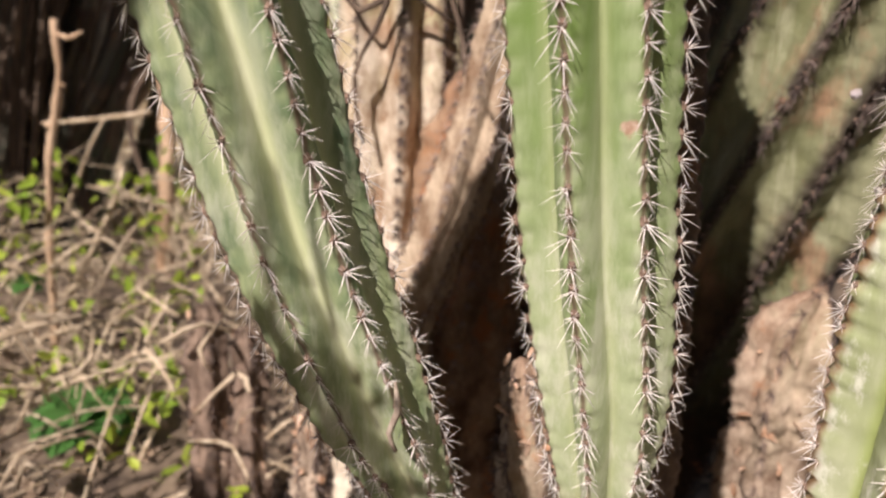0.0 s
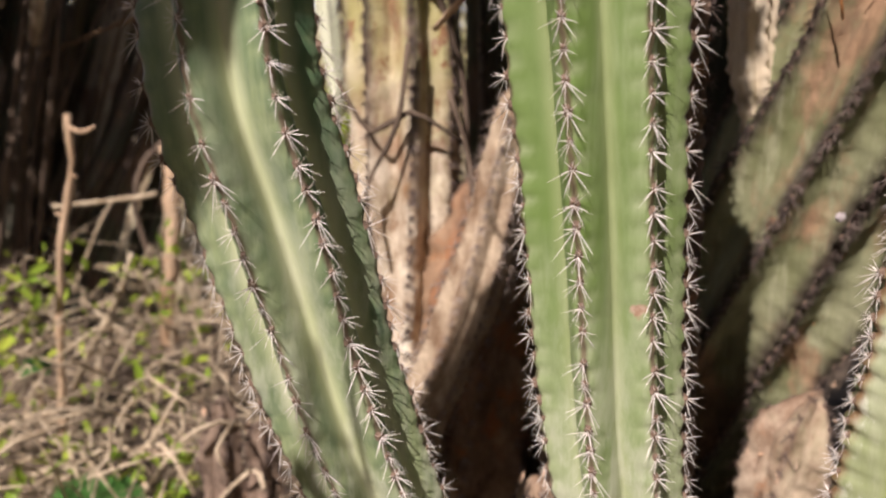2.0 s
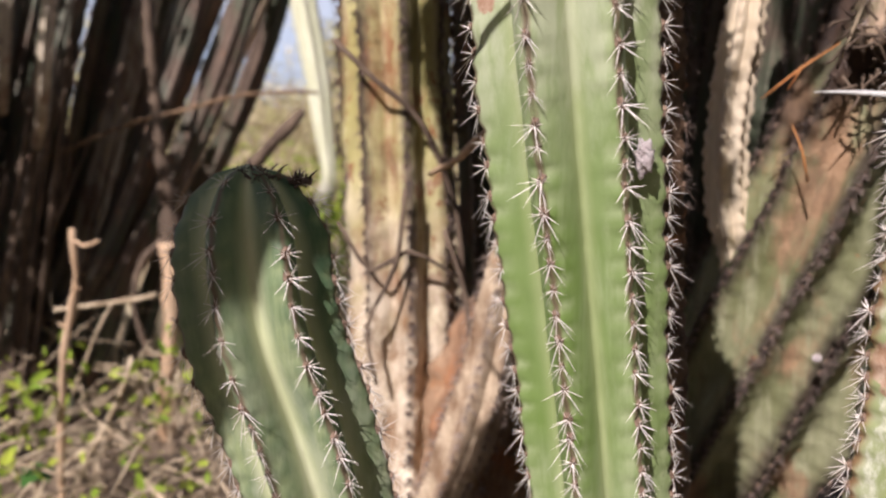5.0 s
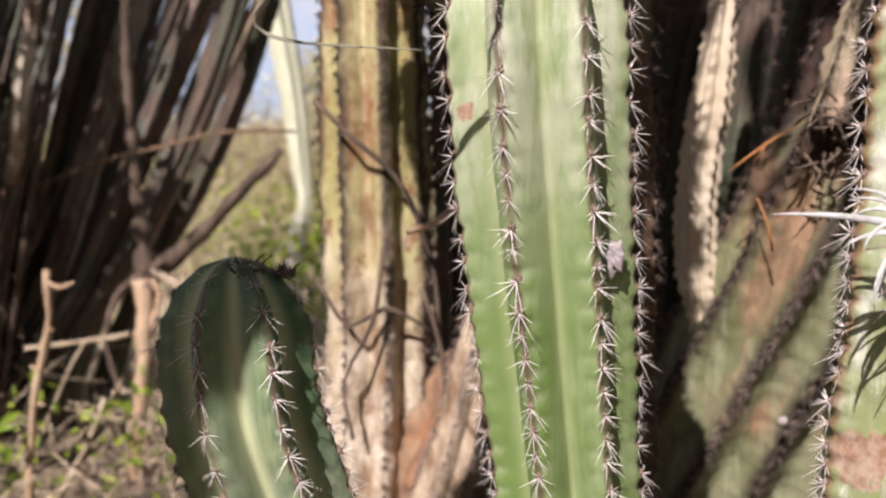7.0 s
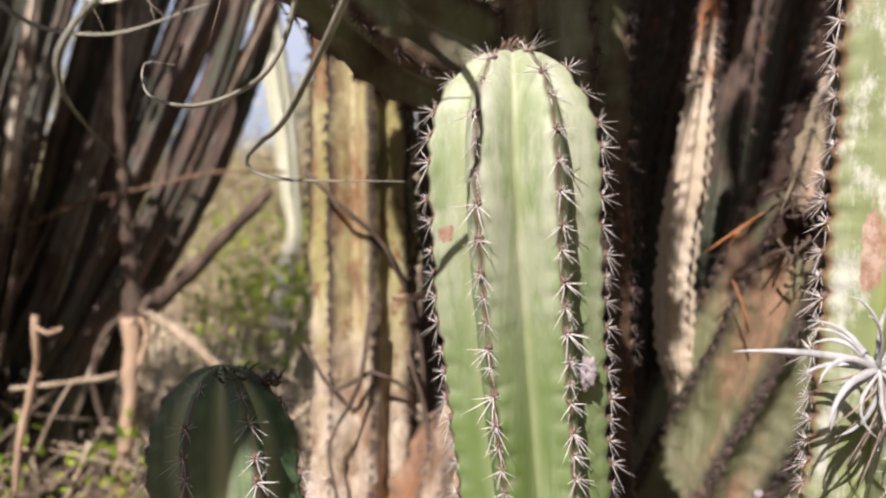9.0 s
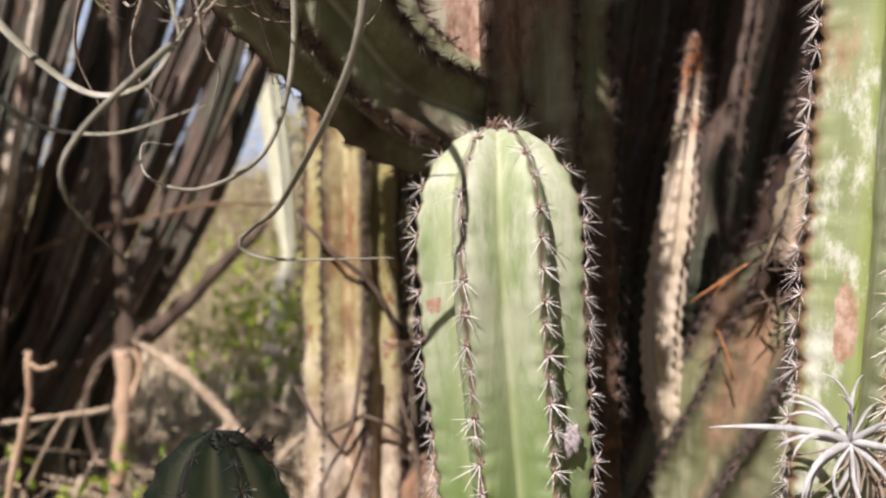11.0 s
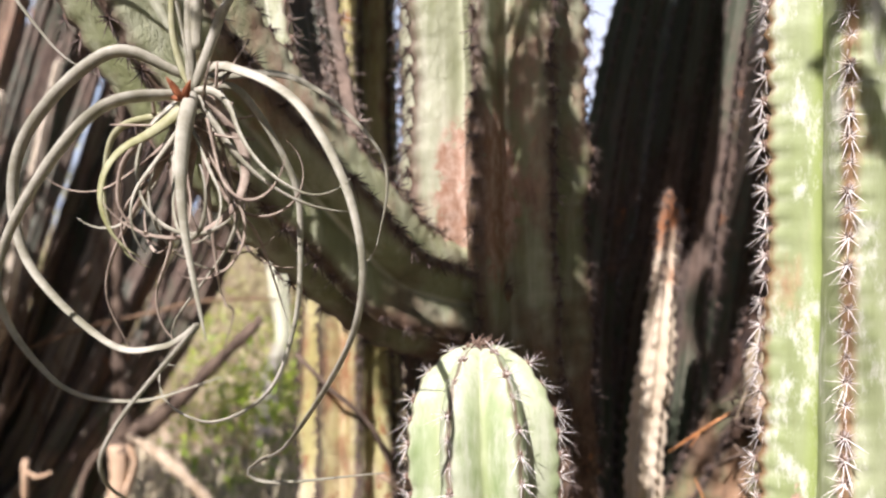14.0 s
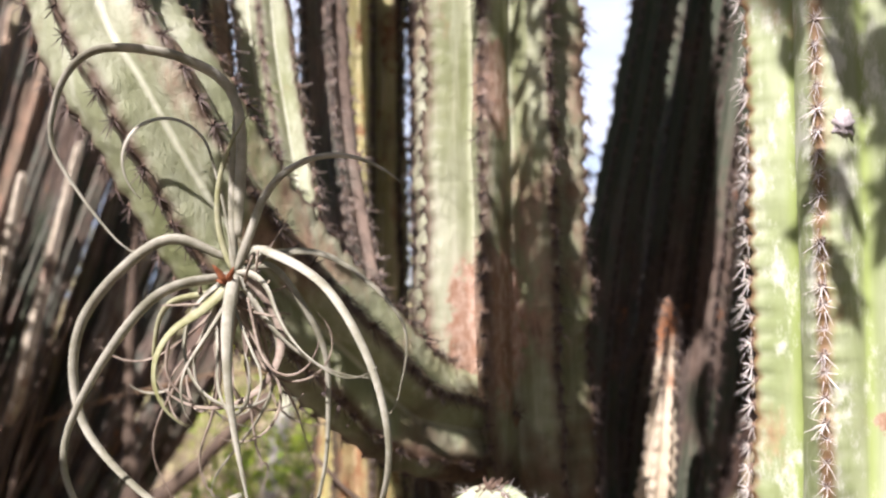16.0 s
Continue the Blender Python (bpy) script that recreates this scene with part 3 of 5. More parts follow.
# ---- the cacti behind ----
cactus("columnar_cactus", [(-0.1, 1.27, -0.08, 0.11), (-0.09, 1.3, 0.6, 0.1), (-0.075, 1.31, 0.9, 0.096), (-0.07, 1.32, 1.28, 0.097), (-0.066, 1.34, 1.8, 0.085), (-0.06, 1.34, 2.4, 0.08)],
       "upright sunlit columnar cactus with yellowed corky ribs", 8, -34, YELLOW, "dense", False, seed=17, keep=lambda q, f: f[1] < 0.3, depth=0.3, lump=0.04, per=10, ds=0.009, age=(0.8, 1.15))
cactus("columnar_cactus", [(-0.09, 1.2, 0.3, 0.05), (-0.06, 1.12, 0.52, 0.045), (0.0, 1.09, 0.67, 0.045), (0.045, 1.085, 0.81, 0.042), (0.08, 1.085, 0.95, 0.036), (0.1, 1.085, 1.05, 0.03)],
       "slanting dead cactus limb with peeling brown bark", 7, -20, WOODY, "old", False, seed=19, keep=lambda q, f: f[1] < 0.4, depth=0.25, lump=0.06, age=(0.9, 1.4), spacing=0.02)
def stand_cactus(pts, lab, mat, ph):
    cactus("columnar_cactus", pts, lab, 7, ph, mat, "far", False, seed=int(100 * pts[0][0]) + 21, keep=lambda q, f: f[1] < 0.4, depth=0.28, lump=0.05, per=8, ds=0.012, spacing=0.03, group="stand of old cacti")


stand_cactus([(0.34, 1.32, -0.08, 0.07), (0.365, 1.3, 0.8, 0.058), (0.37, 1.3, 1.3, 0.05), (0.409, 1.3, 1.67, 0.048), (0.468, 1.3, 1.95, 0.047), (0.532, 1.3, 2.25, 0.046), (0.67, 1.3, 2.9, 0.045)], "dark leaning columnar cactus in a dense stand", SHADED, 5)
stand_cactus([(0.42, 1.45, -0.08, 0.06), (0.48, 1.42, 1.2, 0.05), (0.55, 1.4, 1.6, 0.046), (0.64, 1.39, 2.1, 0.045), (0.8, 1.38, 2.9, 0.045)], "dark green leaning columnar cactus in a dense stand", SHADED, 25)
stand_cactus([(0.46, 1.44, -0.08, 0.06), (0.55, 1.4, 0.9, 0.055), (0.6, 1.4, 1.32, 0.052), (0.655, 1.4, 1.7, 0.048), (0.715, 1.4, 2.05, 0.045), (0.88, 1.4, 2.9, 0.045)], "dark grey columnar cactus leaning in a stand", SHADED, 12)
stand_cactus([(0.22, 1.42, -0.08, 0.07), (0.24, 1.4, 0.7, 0.06), (0.27, 1.38, 1.25, 0.045)], "short dark dead cactus trunk in the shade", SHADED, 0)
stand_cactus([(0.57, 1.65, -0.08, 0.06), (0.62, 1.62, 1.2, 0.06), (0.68, 1.6, 1.75, 0.056), (0.74, 1.6, 2.15, 0.052), (0.87, 1.6, 2.9, 0.05)], "dark columnar cactus leaning deep in the stand", SHADED, 14)
stand_cactus([(0.55, 1.7, -0.08, 0.06), (0.58, 1.68, 1.2, 0.06), (0.63, 1.66, 1.8, 0.055), (0.7, 1.66, 2.15, 0.055), (0.83, 1.66, 2.9, 0.05)], "dark columnar cactus deep in the stand", SHADED, 30)
# Two dark columns added to fill a gap that lies in deep shade.
stand_cactus([(0.1, 1.5, -0.08, 0.07), (0.1, 1.5, 0.9, 0.062), (0.09, 1.5, 1.7, 0.06), (0.08, 1.5, 2.9, 0.055)], "dark filler column for the shaded gap behind the sunlit trunk", SHADED, 20)
stand_cactus([(0.2, 1.6, -0.08, 0.07), (0.2, 1.6, 0.9, 0.062), (0.19, 1.6, 1.7, 0.06), (0.18, 1.6, 2.9, 0.055)], "dark filler column for the shaded gap behind the old trunk", SHADED, 5)
stand_cactus([(0.3, 1.6, -0.08, 0.07), (0.31, 1.6, 1.0, 0.06), (0.3, 1.6, 1.7, 0.055), (0.28, 1.6, 2.8, 0.05)], "dark upright columnar cactus at the back of the stand", SHADED, 0)
cactus("columnar_cactus", [(0.435, 1.05, 0.88, 0.028), (0.396, 1.06, 1.12, 0.031), (0.412, 1.05, 1.32, 0.028), (0.431, 1.05, 1.485, 0.02), (0.4375, 1.05, 1.6, 0.011)],
       "pale tan dead side stem with a rusty tip", 7, -32, BLEACHED, "far", False, seed=43, depth=0.32, per=12, ds=0.005, spacing=0.021, lump=0.13, bulge=0.0032, keep=lambda q, f: f[1] < 0.3 and q[2] > 1.44, age=(-1.0, -0.9, 1.46, 1.56))
cactus("columnar_cactus", [(0.5, 1.9, -0.1, 0.07), (0.66, 1.9, 0.8, 0.065), (0.93, 1.95, 1.76, 0.06), (1.05, 1.97, 2.1, 0.06), (1.25, 2.0, 2.7, 0.05)],
       "pale sunlit columnar cactus leaning behind the dark stand", 8, 10, PALEWOOD, "far", False, seed=41, depth=0.25, per=8, ds=0.012, spacing=0.03)
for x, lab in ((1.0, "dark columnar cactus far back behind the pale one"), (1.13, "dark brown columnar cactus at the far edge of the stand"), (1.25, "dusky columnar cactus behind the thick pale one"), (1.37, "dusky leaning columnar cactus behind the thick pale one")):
    cactus("columnar_cactus", [(x - 0.32, 2.4, -0.1, 0.08), (x - 0.12, 2.4, 0.8, 0.08), (x, 2.4, 1.5, 0.078), (x + 0.1, 2.4, 2.1, 0.075), (x + 0.22, 2.4, 3.0, 0.07)], lab, 7, 20 * x, SHADED, "far", False, seed=int(50 * x), keep=lambda q, f: f[1] < 0.4, depth=0.28, lump=0.05, per=8, ds=0.02, spacing=0.035, group="stand of old cacti")
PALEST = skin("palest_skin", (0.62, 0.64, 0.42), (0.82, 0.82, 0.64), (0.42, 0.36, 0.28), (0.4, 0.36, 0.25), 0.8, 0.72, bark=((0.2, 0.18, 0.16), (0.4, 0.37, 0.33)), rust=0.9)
# ---- leaning stand of old cacti further back ----
rs = random.Random(4)
for i in range(32):
    u = i / 31
    lean = 0.1 + 0.52 * u ** 1.5 + rs.uniform(-0.03, 0.03)
    bx, by = -2.75 + 1.2 * u + rs.uniform(-0.05, 0.05), 3.95 - 0.6 * rs.random()
    r0 = rs.uniform(0.034, 0.062) * (0.75 if i > 23 else 1.0)
    pts = [(bx - 0.38 * u, by, z0(bx, by) - 0.03, r0 * 1.3), (bx - 0.12 * u + 0.25 * lean, by - 0.03, 0.36, r0 * 1.1), (bx + 0.55 * lean, by - 0.05, 0.75, r0), (bx + 1.25 * lean, by - 0.05, 1.55, r0 * 0.95), (bx + 1.7 * lean, by, 2.1, r0 * 0.9)] + ([(bx + 2.6 * lean, by, 3.1, r0 * 0.8)] if i < 13 else [(bx + 2.1 * lean, by, 2.6, r0 * 0.8)])
    # Pale skins among the dark ones read as sunlit slices in a shaded stand.
    cactus("columnar_cactus", pts, ("dark brown old cactus column leaning in a dense stand", "shaded grey-green old cactus column leaning in a stand")[i % 2], 6, rs.uniform(-30, 30), (GREY, WOODY if i % 2 else STUMPSKIN, SHADED, PALEWOOD if i % 2 else STUMPSKIN, GREY)[i % 5], "far", False,
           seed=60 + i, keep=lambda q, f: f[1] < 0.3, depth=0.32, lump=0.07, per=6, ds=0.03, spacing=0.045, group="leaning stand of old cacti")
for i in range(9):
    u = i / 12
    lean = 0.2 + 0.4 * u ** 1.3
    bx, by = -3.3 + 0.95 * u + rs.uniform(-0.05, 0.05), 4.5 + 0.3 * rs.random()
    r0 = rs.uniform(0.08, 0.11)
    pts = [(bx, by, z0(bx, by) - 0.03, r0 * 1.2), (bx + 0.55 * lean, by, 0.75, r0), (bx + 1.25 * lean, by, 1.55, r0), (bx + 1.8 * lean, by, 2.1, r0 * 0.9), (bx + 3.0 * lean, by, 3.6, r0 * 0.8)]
    cactus("columnar_cactus", pts, "dark old cactus column at the back of the leaning stand", 7, rs.uniform(-30, 30), (SHADED, GREY)[i % 2], "far", False, seed=160 + i, keep=lambda q, f: f[1] < 0, depth=0.3, lump=0.06, per=6, ds=0.05, spacing=0.06, group="leaning stand of old cacti")
for i in range(11):
    bx, by, lean = rs.uniform(-2.4, -1.75), rs.uniform(3.0, 3.4), rs.uniform(0.15, 0.5)
    n = rs.uniform(1.0, 1.9)
    r0 = rs.uniform(0.008, 0.02)
    x1, zb = bx + 0.1, z0(bx, by) - 0.02
    g = Geo()
    tube(g, [(x1, by, zb, r0), (x1 + lean * n * 0.45, by + rs.uniform(-0.05, 0.05), zb + n * 0.5, r0), (x1 + lean * n, by + rs.uniform(-0.1, 0.1), zb + n, 0.5 * r0)], 6, 0.08, knots=0.3, seed=i)
    alone("dead_pole", g, DARKBARK, "thin dark dead pole leaning in the stand", "pole", (x1, by, zb), "dead poles")
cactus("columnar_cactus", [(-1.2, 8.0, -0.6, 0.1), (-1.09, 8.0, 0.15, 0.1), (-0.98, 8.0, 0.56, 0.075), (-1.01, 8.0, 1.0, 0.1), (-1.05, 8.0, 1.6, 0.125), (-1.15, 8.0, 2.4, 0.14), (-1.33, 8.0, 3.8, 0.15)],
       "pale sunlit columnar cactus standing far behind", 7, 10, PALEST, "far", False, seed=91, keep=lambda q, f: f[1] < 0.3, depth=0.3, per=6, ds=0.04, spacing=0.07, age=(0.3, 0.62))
for k, (x, y, r0) in enumerate(((-0.9, 3.3, 0.05), (-0.98, 3.5, 0.05), (-0.87, 3.75, 0.06))):
    cactus("columnar_cactus", [(x - 0.72, y, z0(x, y) - 0.05, 1.2 * r0), (x - 0.42, y, 0.55, r0), (x - 0.2, y, 0.9, r0), (x, y, 1.25, r0), (x + 0.16, y, 1.6, 0.95 * r0), (x + 0.3, y, 2.0, 0.9 * r0), (x + 0.48, y, 2.7, 0.8 * r0)],
           "dark green old cactus column leaning out of the stand", 6, 12 * k, (SHADED, GREY, SHADED)[k], "far", False, seed=330 + k, keep=lambda q, f: f[1] < 0.3, depth=0.32, lump=0.06, per=6, ds=0.03, spacing=0.045, group="leaning stand of old cacti")
for k, pts in enumerate(([(-0.1, 0.6, 1.58, 0.03), (-0.15, 0.7, 1.78, 0.038), (-0.19, 0.78, 2.05, 0.04), (-0.22, 0.82, 2.7, 0.038)], [(-0.04, 0.64, 1.52, 0.03), (-0.085, 0.78, 1.72, 0.034), (-0.115, 0.88, 2.0, 0.036), (-0.12, 0.9, 2.7, 0.034)],
                         [(-0.2, 0.54, 1.74, 0.03), (-0.235, 0.66, 1.88, 0.036), (-0.27, 0.76, 2.1, 0.036), (-0.3, 0.8, 2.7, 0.034)])):
    cactus("columnar_cactus", pts, "slender dark green branch rising from the slanting cactus arm", 6, 15 * k, (ARMSKIN, GREY, OLD)[k], "old", False, seed=95 + k, keep=lambda q, f: f[1] < 0.3, depth=0.32, per=8, ds=0.012, spacing=0.024, group="branches of the slanting arm")
cactus("columnar_cactus", [(-0.03, 2.2, -0.15, 0.06), (-0.03, 2.2, 1.0, 0.06), (-0.02, 2.2, 2.0, 0.055), (0.0, 2.2, 3.1, 0.05)], "slender grey cactus far behind the sunlit trunk", 6, 10, GREY, "far", False, seed=99, keep=lambda q, f: f[1] < 0.3, depth=0.3, per=8, ds=0.03, spacing=0.04)

for i in range(12):
    bx, by, lean = -2.75 + 0.075 * i + rs.uniform(-0.03, 0.03), 3.0 + 0.25 * rs.random(), 0.14 + 0.02 * i
    r0 = rs.uniform(0.03, 0.05)
    cactus("columnar_cactus", [(bx, by, z0(bx, by) - 0.03, r0 * 1.2), (bx + 0.9 * lean, by, 1.0, r0), (bx + 1.9 * lean, by, 2.0, r0 * 0.95), (bx + 3.0 * lean, by, 3.2, r0 * 0.8)], "tall brown old cactus column at the edge of the leaning stand", 6, rs.uniform(-30, 30), (STUMPSKIN, GREY, SHADED, GREY)[i % 4], "far", False,
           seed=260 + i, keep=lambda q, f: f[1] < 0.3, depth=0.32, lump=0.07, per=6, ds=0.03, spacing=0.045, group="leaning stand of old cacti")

# Pale limbs added where sun strikes the upper stand.
for pts in ([(-1.5, 3.05, 1.12, 0.02), (-1.4, 2.9, 1.24, 0.026), (-1.33, 2.83, 1.45, 0.028), (-1.24, 2.83, 1.85, 0.024), (-1.17, 2.85, 2.2, 0.018)], [(-1.64, 3.1, 1.25, 0.02), (-1.56, 2.98, 1.4, 0.026), (-1.5, 2.95, 1.65, 0.026), (-1.42, 2.95, 2.1, 0.02)]):
    cactus("columnar_cactus", pts, "pale tan limb added as a sunlit slice of the stand", 6, 15, PALEWOOD, "far", False, seed=int(-100 * pts[0][0]) + 300, keep=lambda q, f: f[1] < 0.3, depth=0.3, lump=0.07, per=8, ds=0.02, spacing=0.035, group="leaning stand of old cacti")

cactus("columnar_cactus", [(-0.05, 1.34, -0.08, 0.17), (-0.01, 1.32, 0.3, 0.155), (0.03, 1.3, 0.55, 0.14), (0.07, 1.28, 0.75, 0.115), (0.1, 1.27, 0.92, 0.08)],
       "broad brown corky base of an old cactus in the shade", 9, 5, TRUNKSKIN, "old", False, seed=47, keep=lambda q, f: f[1] < 0.3, depth=0.16, lump=0.08, per=10, ds=0.01, spacing=0.035, age=(0.5, 1.0))

# ---- dead stumps ----
for pts, lab in (([(-0.455, 1.33, -0.05, 0.042), (-0.45, 1.33, 0.1, 0.04), (-0.44, 1.35, 0.3, 0.038), (-0.435, 1.36, 0.46, 0.034)], "dead brown cactus stump with peeling bark"),
                 ([(-0.375, 1.33, -0.05, 0.04), (-0.372, 1.33, 0.15, 0.037), (-0.365, 1.36, 0.32, 0.035), (-0.362, 1.36, 0.41, 0.028)], "dead cactus stump with a pale lichened side"),
                 ([(-0.215, 1.12, -0.05, 0.035), (-0.21, 1.1, 0.2, 0.03), (-0.205, 1.1, 0.37, 0.024)], "short peach-brown dead cactus stump"),
                 ([(0.475, 1.01, -0.05, 0.075), (0.468, 0.98, 0.35, 0.068), (0.462, 0.97, 0.48, 0.064), (0.47, 0.972, 0.55, 0.054), (0.486, 0.975, 0.6, 0.04), (0.5, 0.98, 0.63, 0.02)], "peach-brown flaking dead cactus stump beside the thick cactus"),
                 ([(0.11, 0.83, -0.05, 0.05), (0.105, 0.8, 0.4, 0.04), (0.09, 0.8, 0.55, 0.028), (0.087, 0.8, 0.615, 0.022)], "orange-brown flaking dead cactus stub")):
    stump = cactus("cactus_stump", pts, lab, 6, 20, PEACH if "orange" in lab or "peach" in lab else STUMPSKIN, "far", False, seed=int(100 * abs(pts[0][0])) + 3, keep=lambda q, f: f[1] < 0.2 and q[2] > 0.05, depth=0.28, lump=0.24, per=12, ds=0.007, spacing=0.024, age=(0.35, 0.9), group="dead stumps", sub="stump")
    rk = random.Random(int(1000 * abs(pts[1][0])))
    g = Geo()
    for _ in range(26 if "brown cactus" in lab or "lichened" in lab else 70):
        c = spline(pts, 0.02)
        q = c[rk.randrange(len(c) // 4, len(c))]
        a = rk.uniform(-1.9, 1.5)
        r = q[3] * rk.uniform(0.8, 1.0)
        flake(g, np.array((q[0] + r * math.sin(a), q[1] - r * math.cos(a), q[2] + rk.uniform(-0.015, 0.015))), rk.uniform(0.005, 0.016), rk, 1.2, 0.5)
    part("loose_bark", g, FLAKES, stump, "curled flakes of loose bark", smooth=False)

# ---- wool, scars and fluff on the near cacti ----
def tuft(name, at, size, mat, label, category, seed, count=60, flat=0.6, thick=0.09, tall=0.3):
    """A soft lump of short fibres."""
    r = random.Random(seed)
    g = Geo()
    for _ in range(count):
        d = Vector((r.gauss(0, 1), r.gauss(0, 1), r.gauss(0, 1))).normalized()
        d.z = abs(d.z) * flat
        p = Vector(at) + 0.35 * size * Vector((r.gauss(0, 1), r.gauss(0, 1), tall * r.gauss(0, 1)))
        q = p + d * size * r.uniform(0.5, 1.0)
        tube(g, [(*p, size * thick), (*(p.lerp(q, 0.5) + size * 0.1 * Vector((r.gauss(0, 1), r.gauss(0, 1), 0))), size * 0.9 * thick), (*q, size * 0.2 * thick)], 4, size * 0.5)
    return alone(name, g, mat, label, category, at, kind="stuff")


tuft("tip_wool", (-0.155, 0.53, 1.178), 0.019, DARKSPINE, "brown woolly spines crowning the grey-green cactus tip", "cactus wool", 3, 150, 0.7, 0.05)
tuft("tip_wool", (-0.124, 0.535, 1.174), 0.012, DARKSPINE, "dark brown woolly bud beside the cactus tip", "cactus wool", 4, 50, 1.0)
tuft("tip_wool", (0.066, 0.51, 1.43), 0.012, WOOL, "reddish-brown wool on the crown of the green cactus", "cactus wool", 5, 60, 1.0)


def puff(at, rx, ry, rz, label, seed):
    """A soft uneven lump of cotton with loose fibres."""
    r = random.Random(seed)
    u, w = np.meshgrid(np.linspace(0, 2 * np.pi, 20, endpoint=False), np.linspace(0.05, np.pi - 0.05, 14))
    d = np.stack((np.cos(u) * np.sin(w), np.sin(u) * np.sin(w), np.cos(w)), -1).reshape(-1, 3)
    d *= (1 + 0.3 * sway(d, 0.7, seed) + 0.12 * sway(d, 0.2, seed + 1))[:, None]
    g = Geo()
    f = grid_faces(14, 20)
    f.append(tuple(range(20))[::-1])
    f.append(tuple(range(260, 280)))
    g.add(d * np.array((rx, ry, rz)) + np.array(at), f)
    for _ in range(46):
        q = Vector((r.gauss(0, 1), r.gauss(0, 1), r.gauss(0, 1))).normalized()
        p = Vector(at) + Vector((q.x * rx, q.y * ry, q.z * rz)) * 0.9
        e = p + q * 0.4 * rx + Vector((r.gauss(0, 0.3 * rx), r.gauss(0, 0.3 * rx), r.gauss(0, 0.3 * rx)))
        tube(g, [(*p, 0.00025), (*p.lerp(e, 0.5), 0.0002), (*e, 0.0001)], 3, 0.003)
    alone("cotton_tuft", g, FLUFF, label, "cotton tuft", at, "cotton tufts")


puff((0.123, 0.492, 1.188), 0.0065, 0.005, 0.011, "pinkish white cottony tuft on the cactus flank", 6)
puff((0.474, 0.925, 0.886), 0.0055, 0.004, 0.005, "white cottony dot on the old leaning trunk", 7)
puff((0.356, 0.402, 1.752), 0.009, 0.005, 0.01, "pinkish white cottony tuft on the thick pale cactus", 8)
# Lit cork lumps of the trunk's rib, made as a paler stub.
cactus("columnar_cactus", [(0.487, 0.875, 1.28, 0.016), (0.496, 0.87, 1.335, 0.021), (0.513, 0.87, 1.4, 0.022), (0.54, 0.875, 1.48, 0.02), (0.56, 0.88, 1.54, 0.012)], "knobbly tan corky stub on the old leaning trunk", 6, 10, WOODY, "old", False, seed=48, keep=lambda q, f: f[1] < 0.2, depth=0.2, lump=0.2, per=10, ds=0.006, spacing=0.024, bulge=0.005)
g = Geo()
for i in range(34):
    rr = random.Random(700 + i)
    p = Vector((0.478 + rr.uniform(-0.03, 0.03), 0.86 + rr.uniform(-0.02, 0.02), 1.27 + rr.uniform(-0.05, 0.05)))
    d = Vector((rr.gauss(0, 1), rr.gauss(-0.5, 0.6), rr.gauss(-0.3, 1))).normalized() * rr.uniform(0.02, 0.05)
    tube(g, [(*p, 0.0022), (*(p + 0.5 * d + Vector((rr.gauss(0, 0.006), 0, rr.gauss(0, 0.006)))), 0.0018), (*(p + d), 0.0006)], 4, 0.012)
alone("dried_fruit_tuft", g, DARKBARK, "dark dried tuft tangled on the old leaning trunk", "dried tuft", (0.478, 0.86, 1.27))
for a, b, w in (((0.46, 0.885, 1.284), (0.385, 0.92, 1.222), 0.0022), ((0.44, 0.905, 1.12), (0.415, 0.9, 1.19), 0.0016), ((0.455, 0.87, 1.265), (0.478, 0.85, 1.36), 0.0014)):
    g = Geo()
    m = Vector(a).lerp(Vector(b), 0.5) + Vector((0, -0.006, 0.004))
    tube(g, [(*a, w), (*m, w), (*b, 0.4 * w)], 6, 0.02)
    if w > 0.002:
        tube(g, [(*m, 0.7 * w), (*(m.lerp(Vector(b), 0.5) + Vector((0.006, -0.004, -0.008))), 0.3 * w)], 5, 0.02)
    alone("dry_stalk", g, ORANGE if w > 0.0015 else TWIG, "thin rusty dry stalk stuck in the old trunk" if w > 0.0015 else "thin grey dry stalk hanging on the old trunk", "stalk", a, "dry stalks")
g = Geo()
tube(g, [(-0.036, 0.535, 0.722, 0.001), (-0.034, 0.53, 0.7, 0.0026), (-0.041, 0.526, 0.684, 0.0022), (-0.036, 0.526, 0.668, 0.0015)], 5, 0.006, knots=0.4, seed=3)
alone("dried_flower", g, AIRDRY, "small shrivelled brown flower on a cactus rib", "dried flower", (-0.036, 0.53, 0.72))

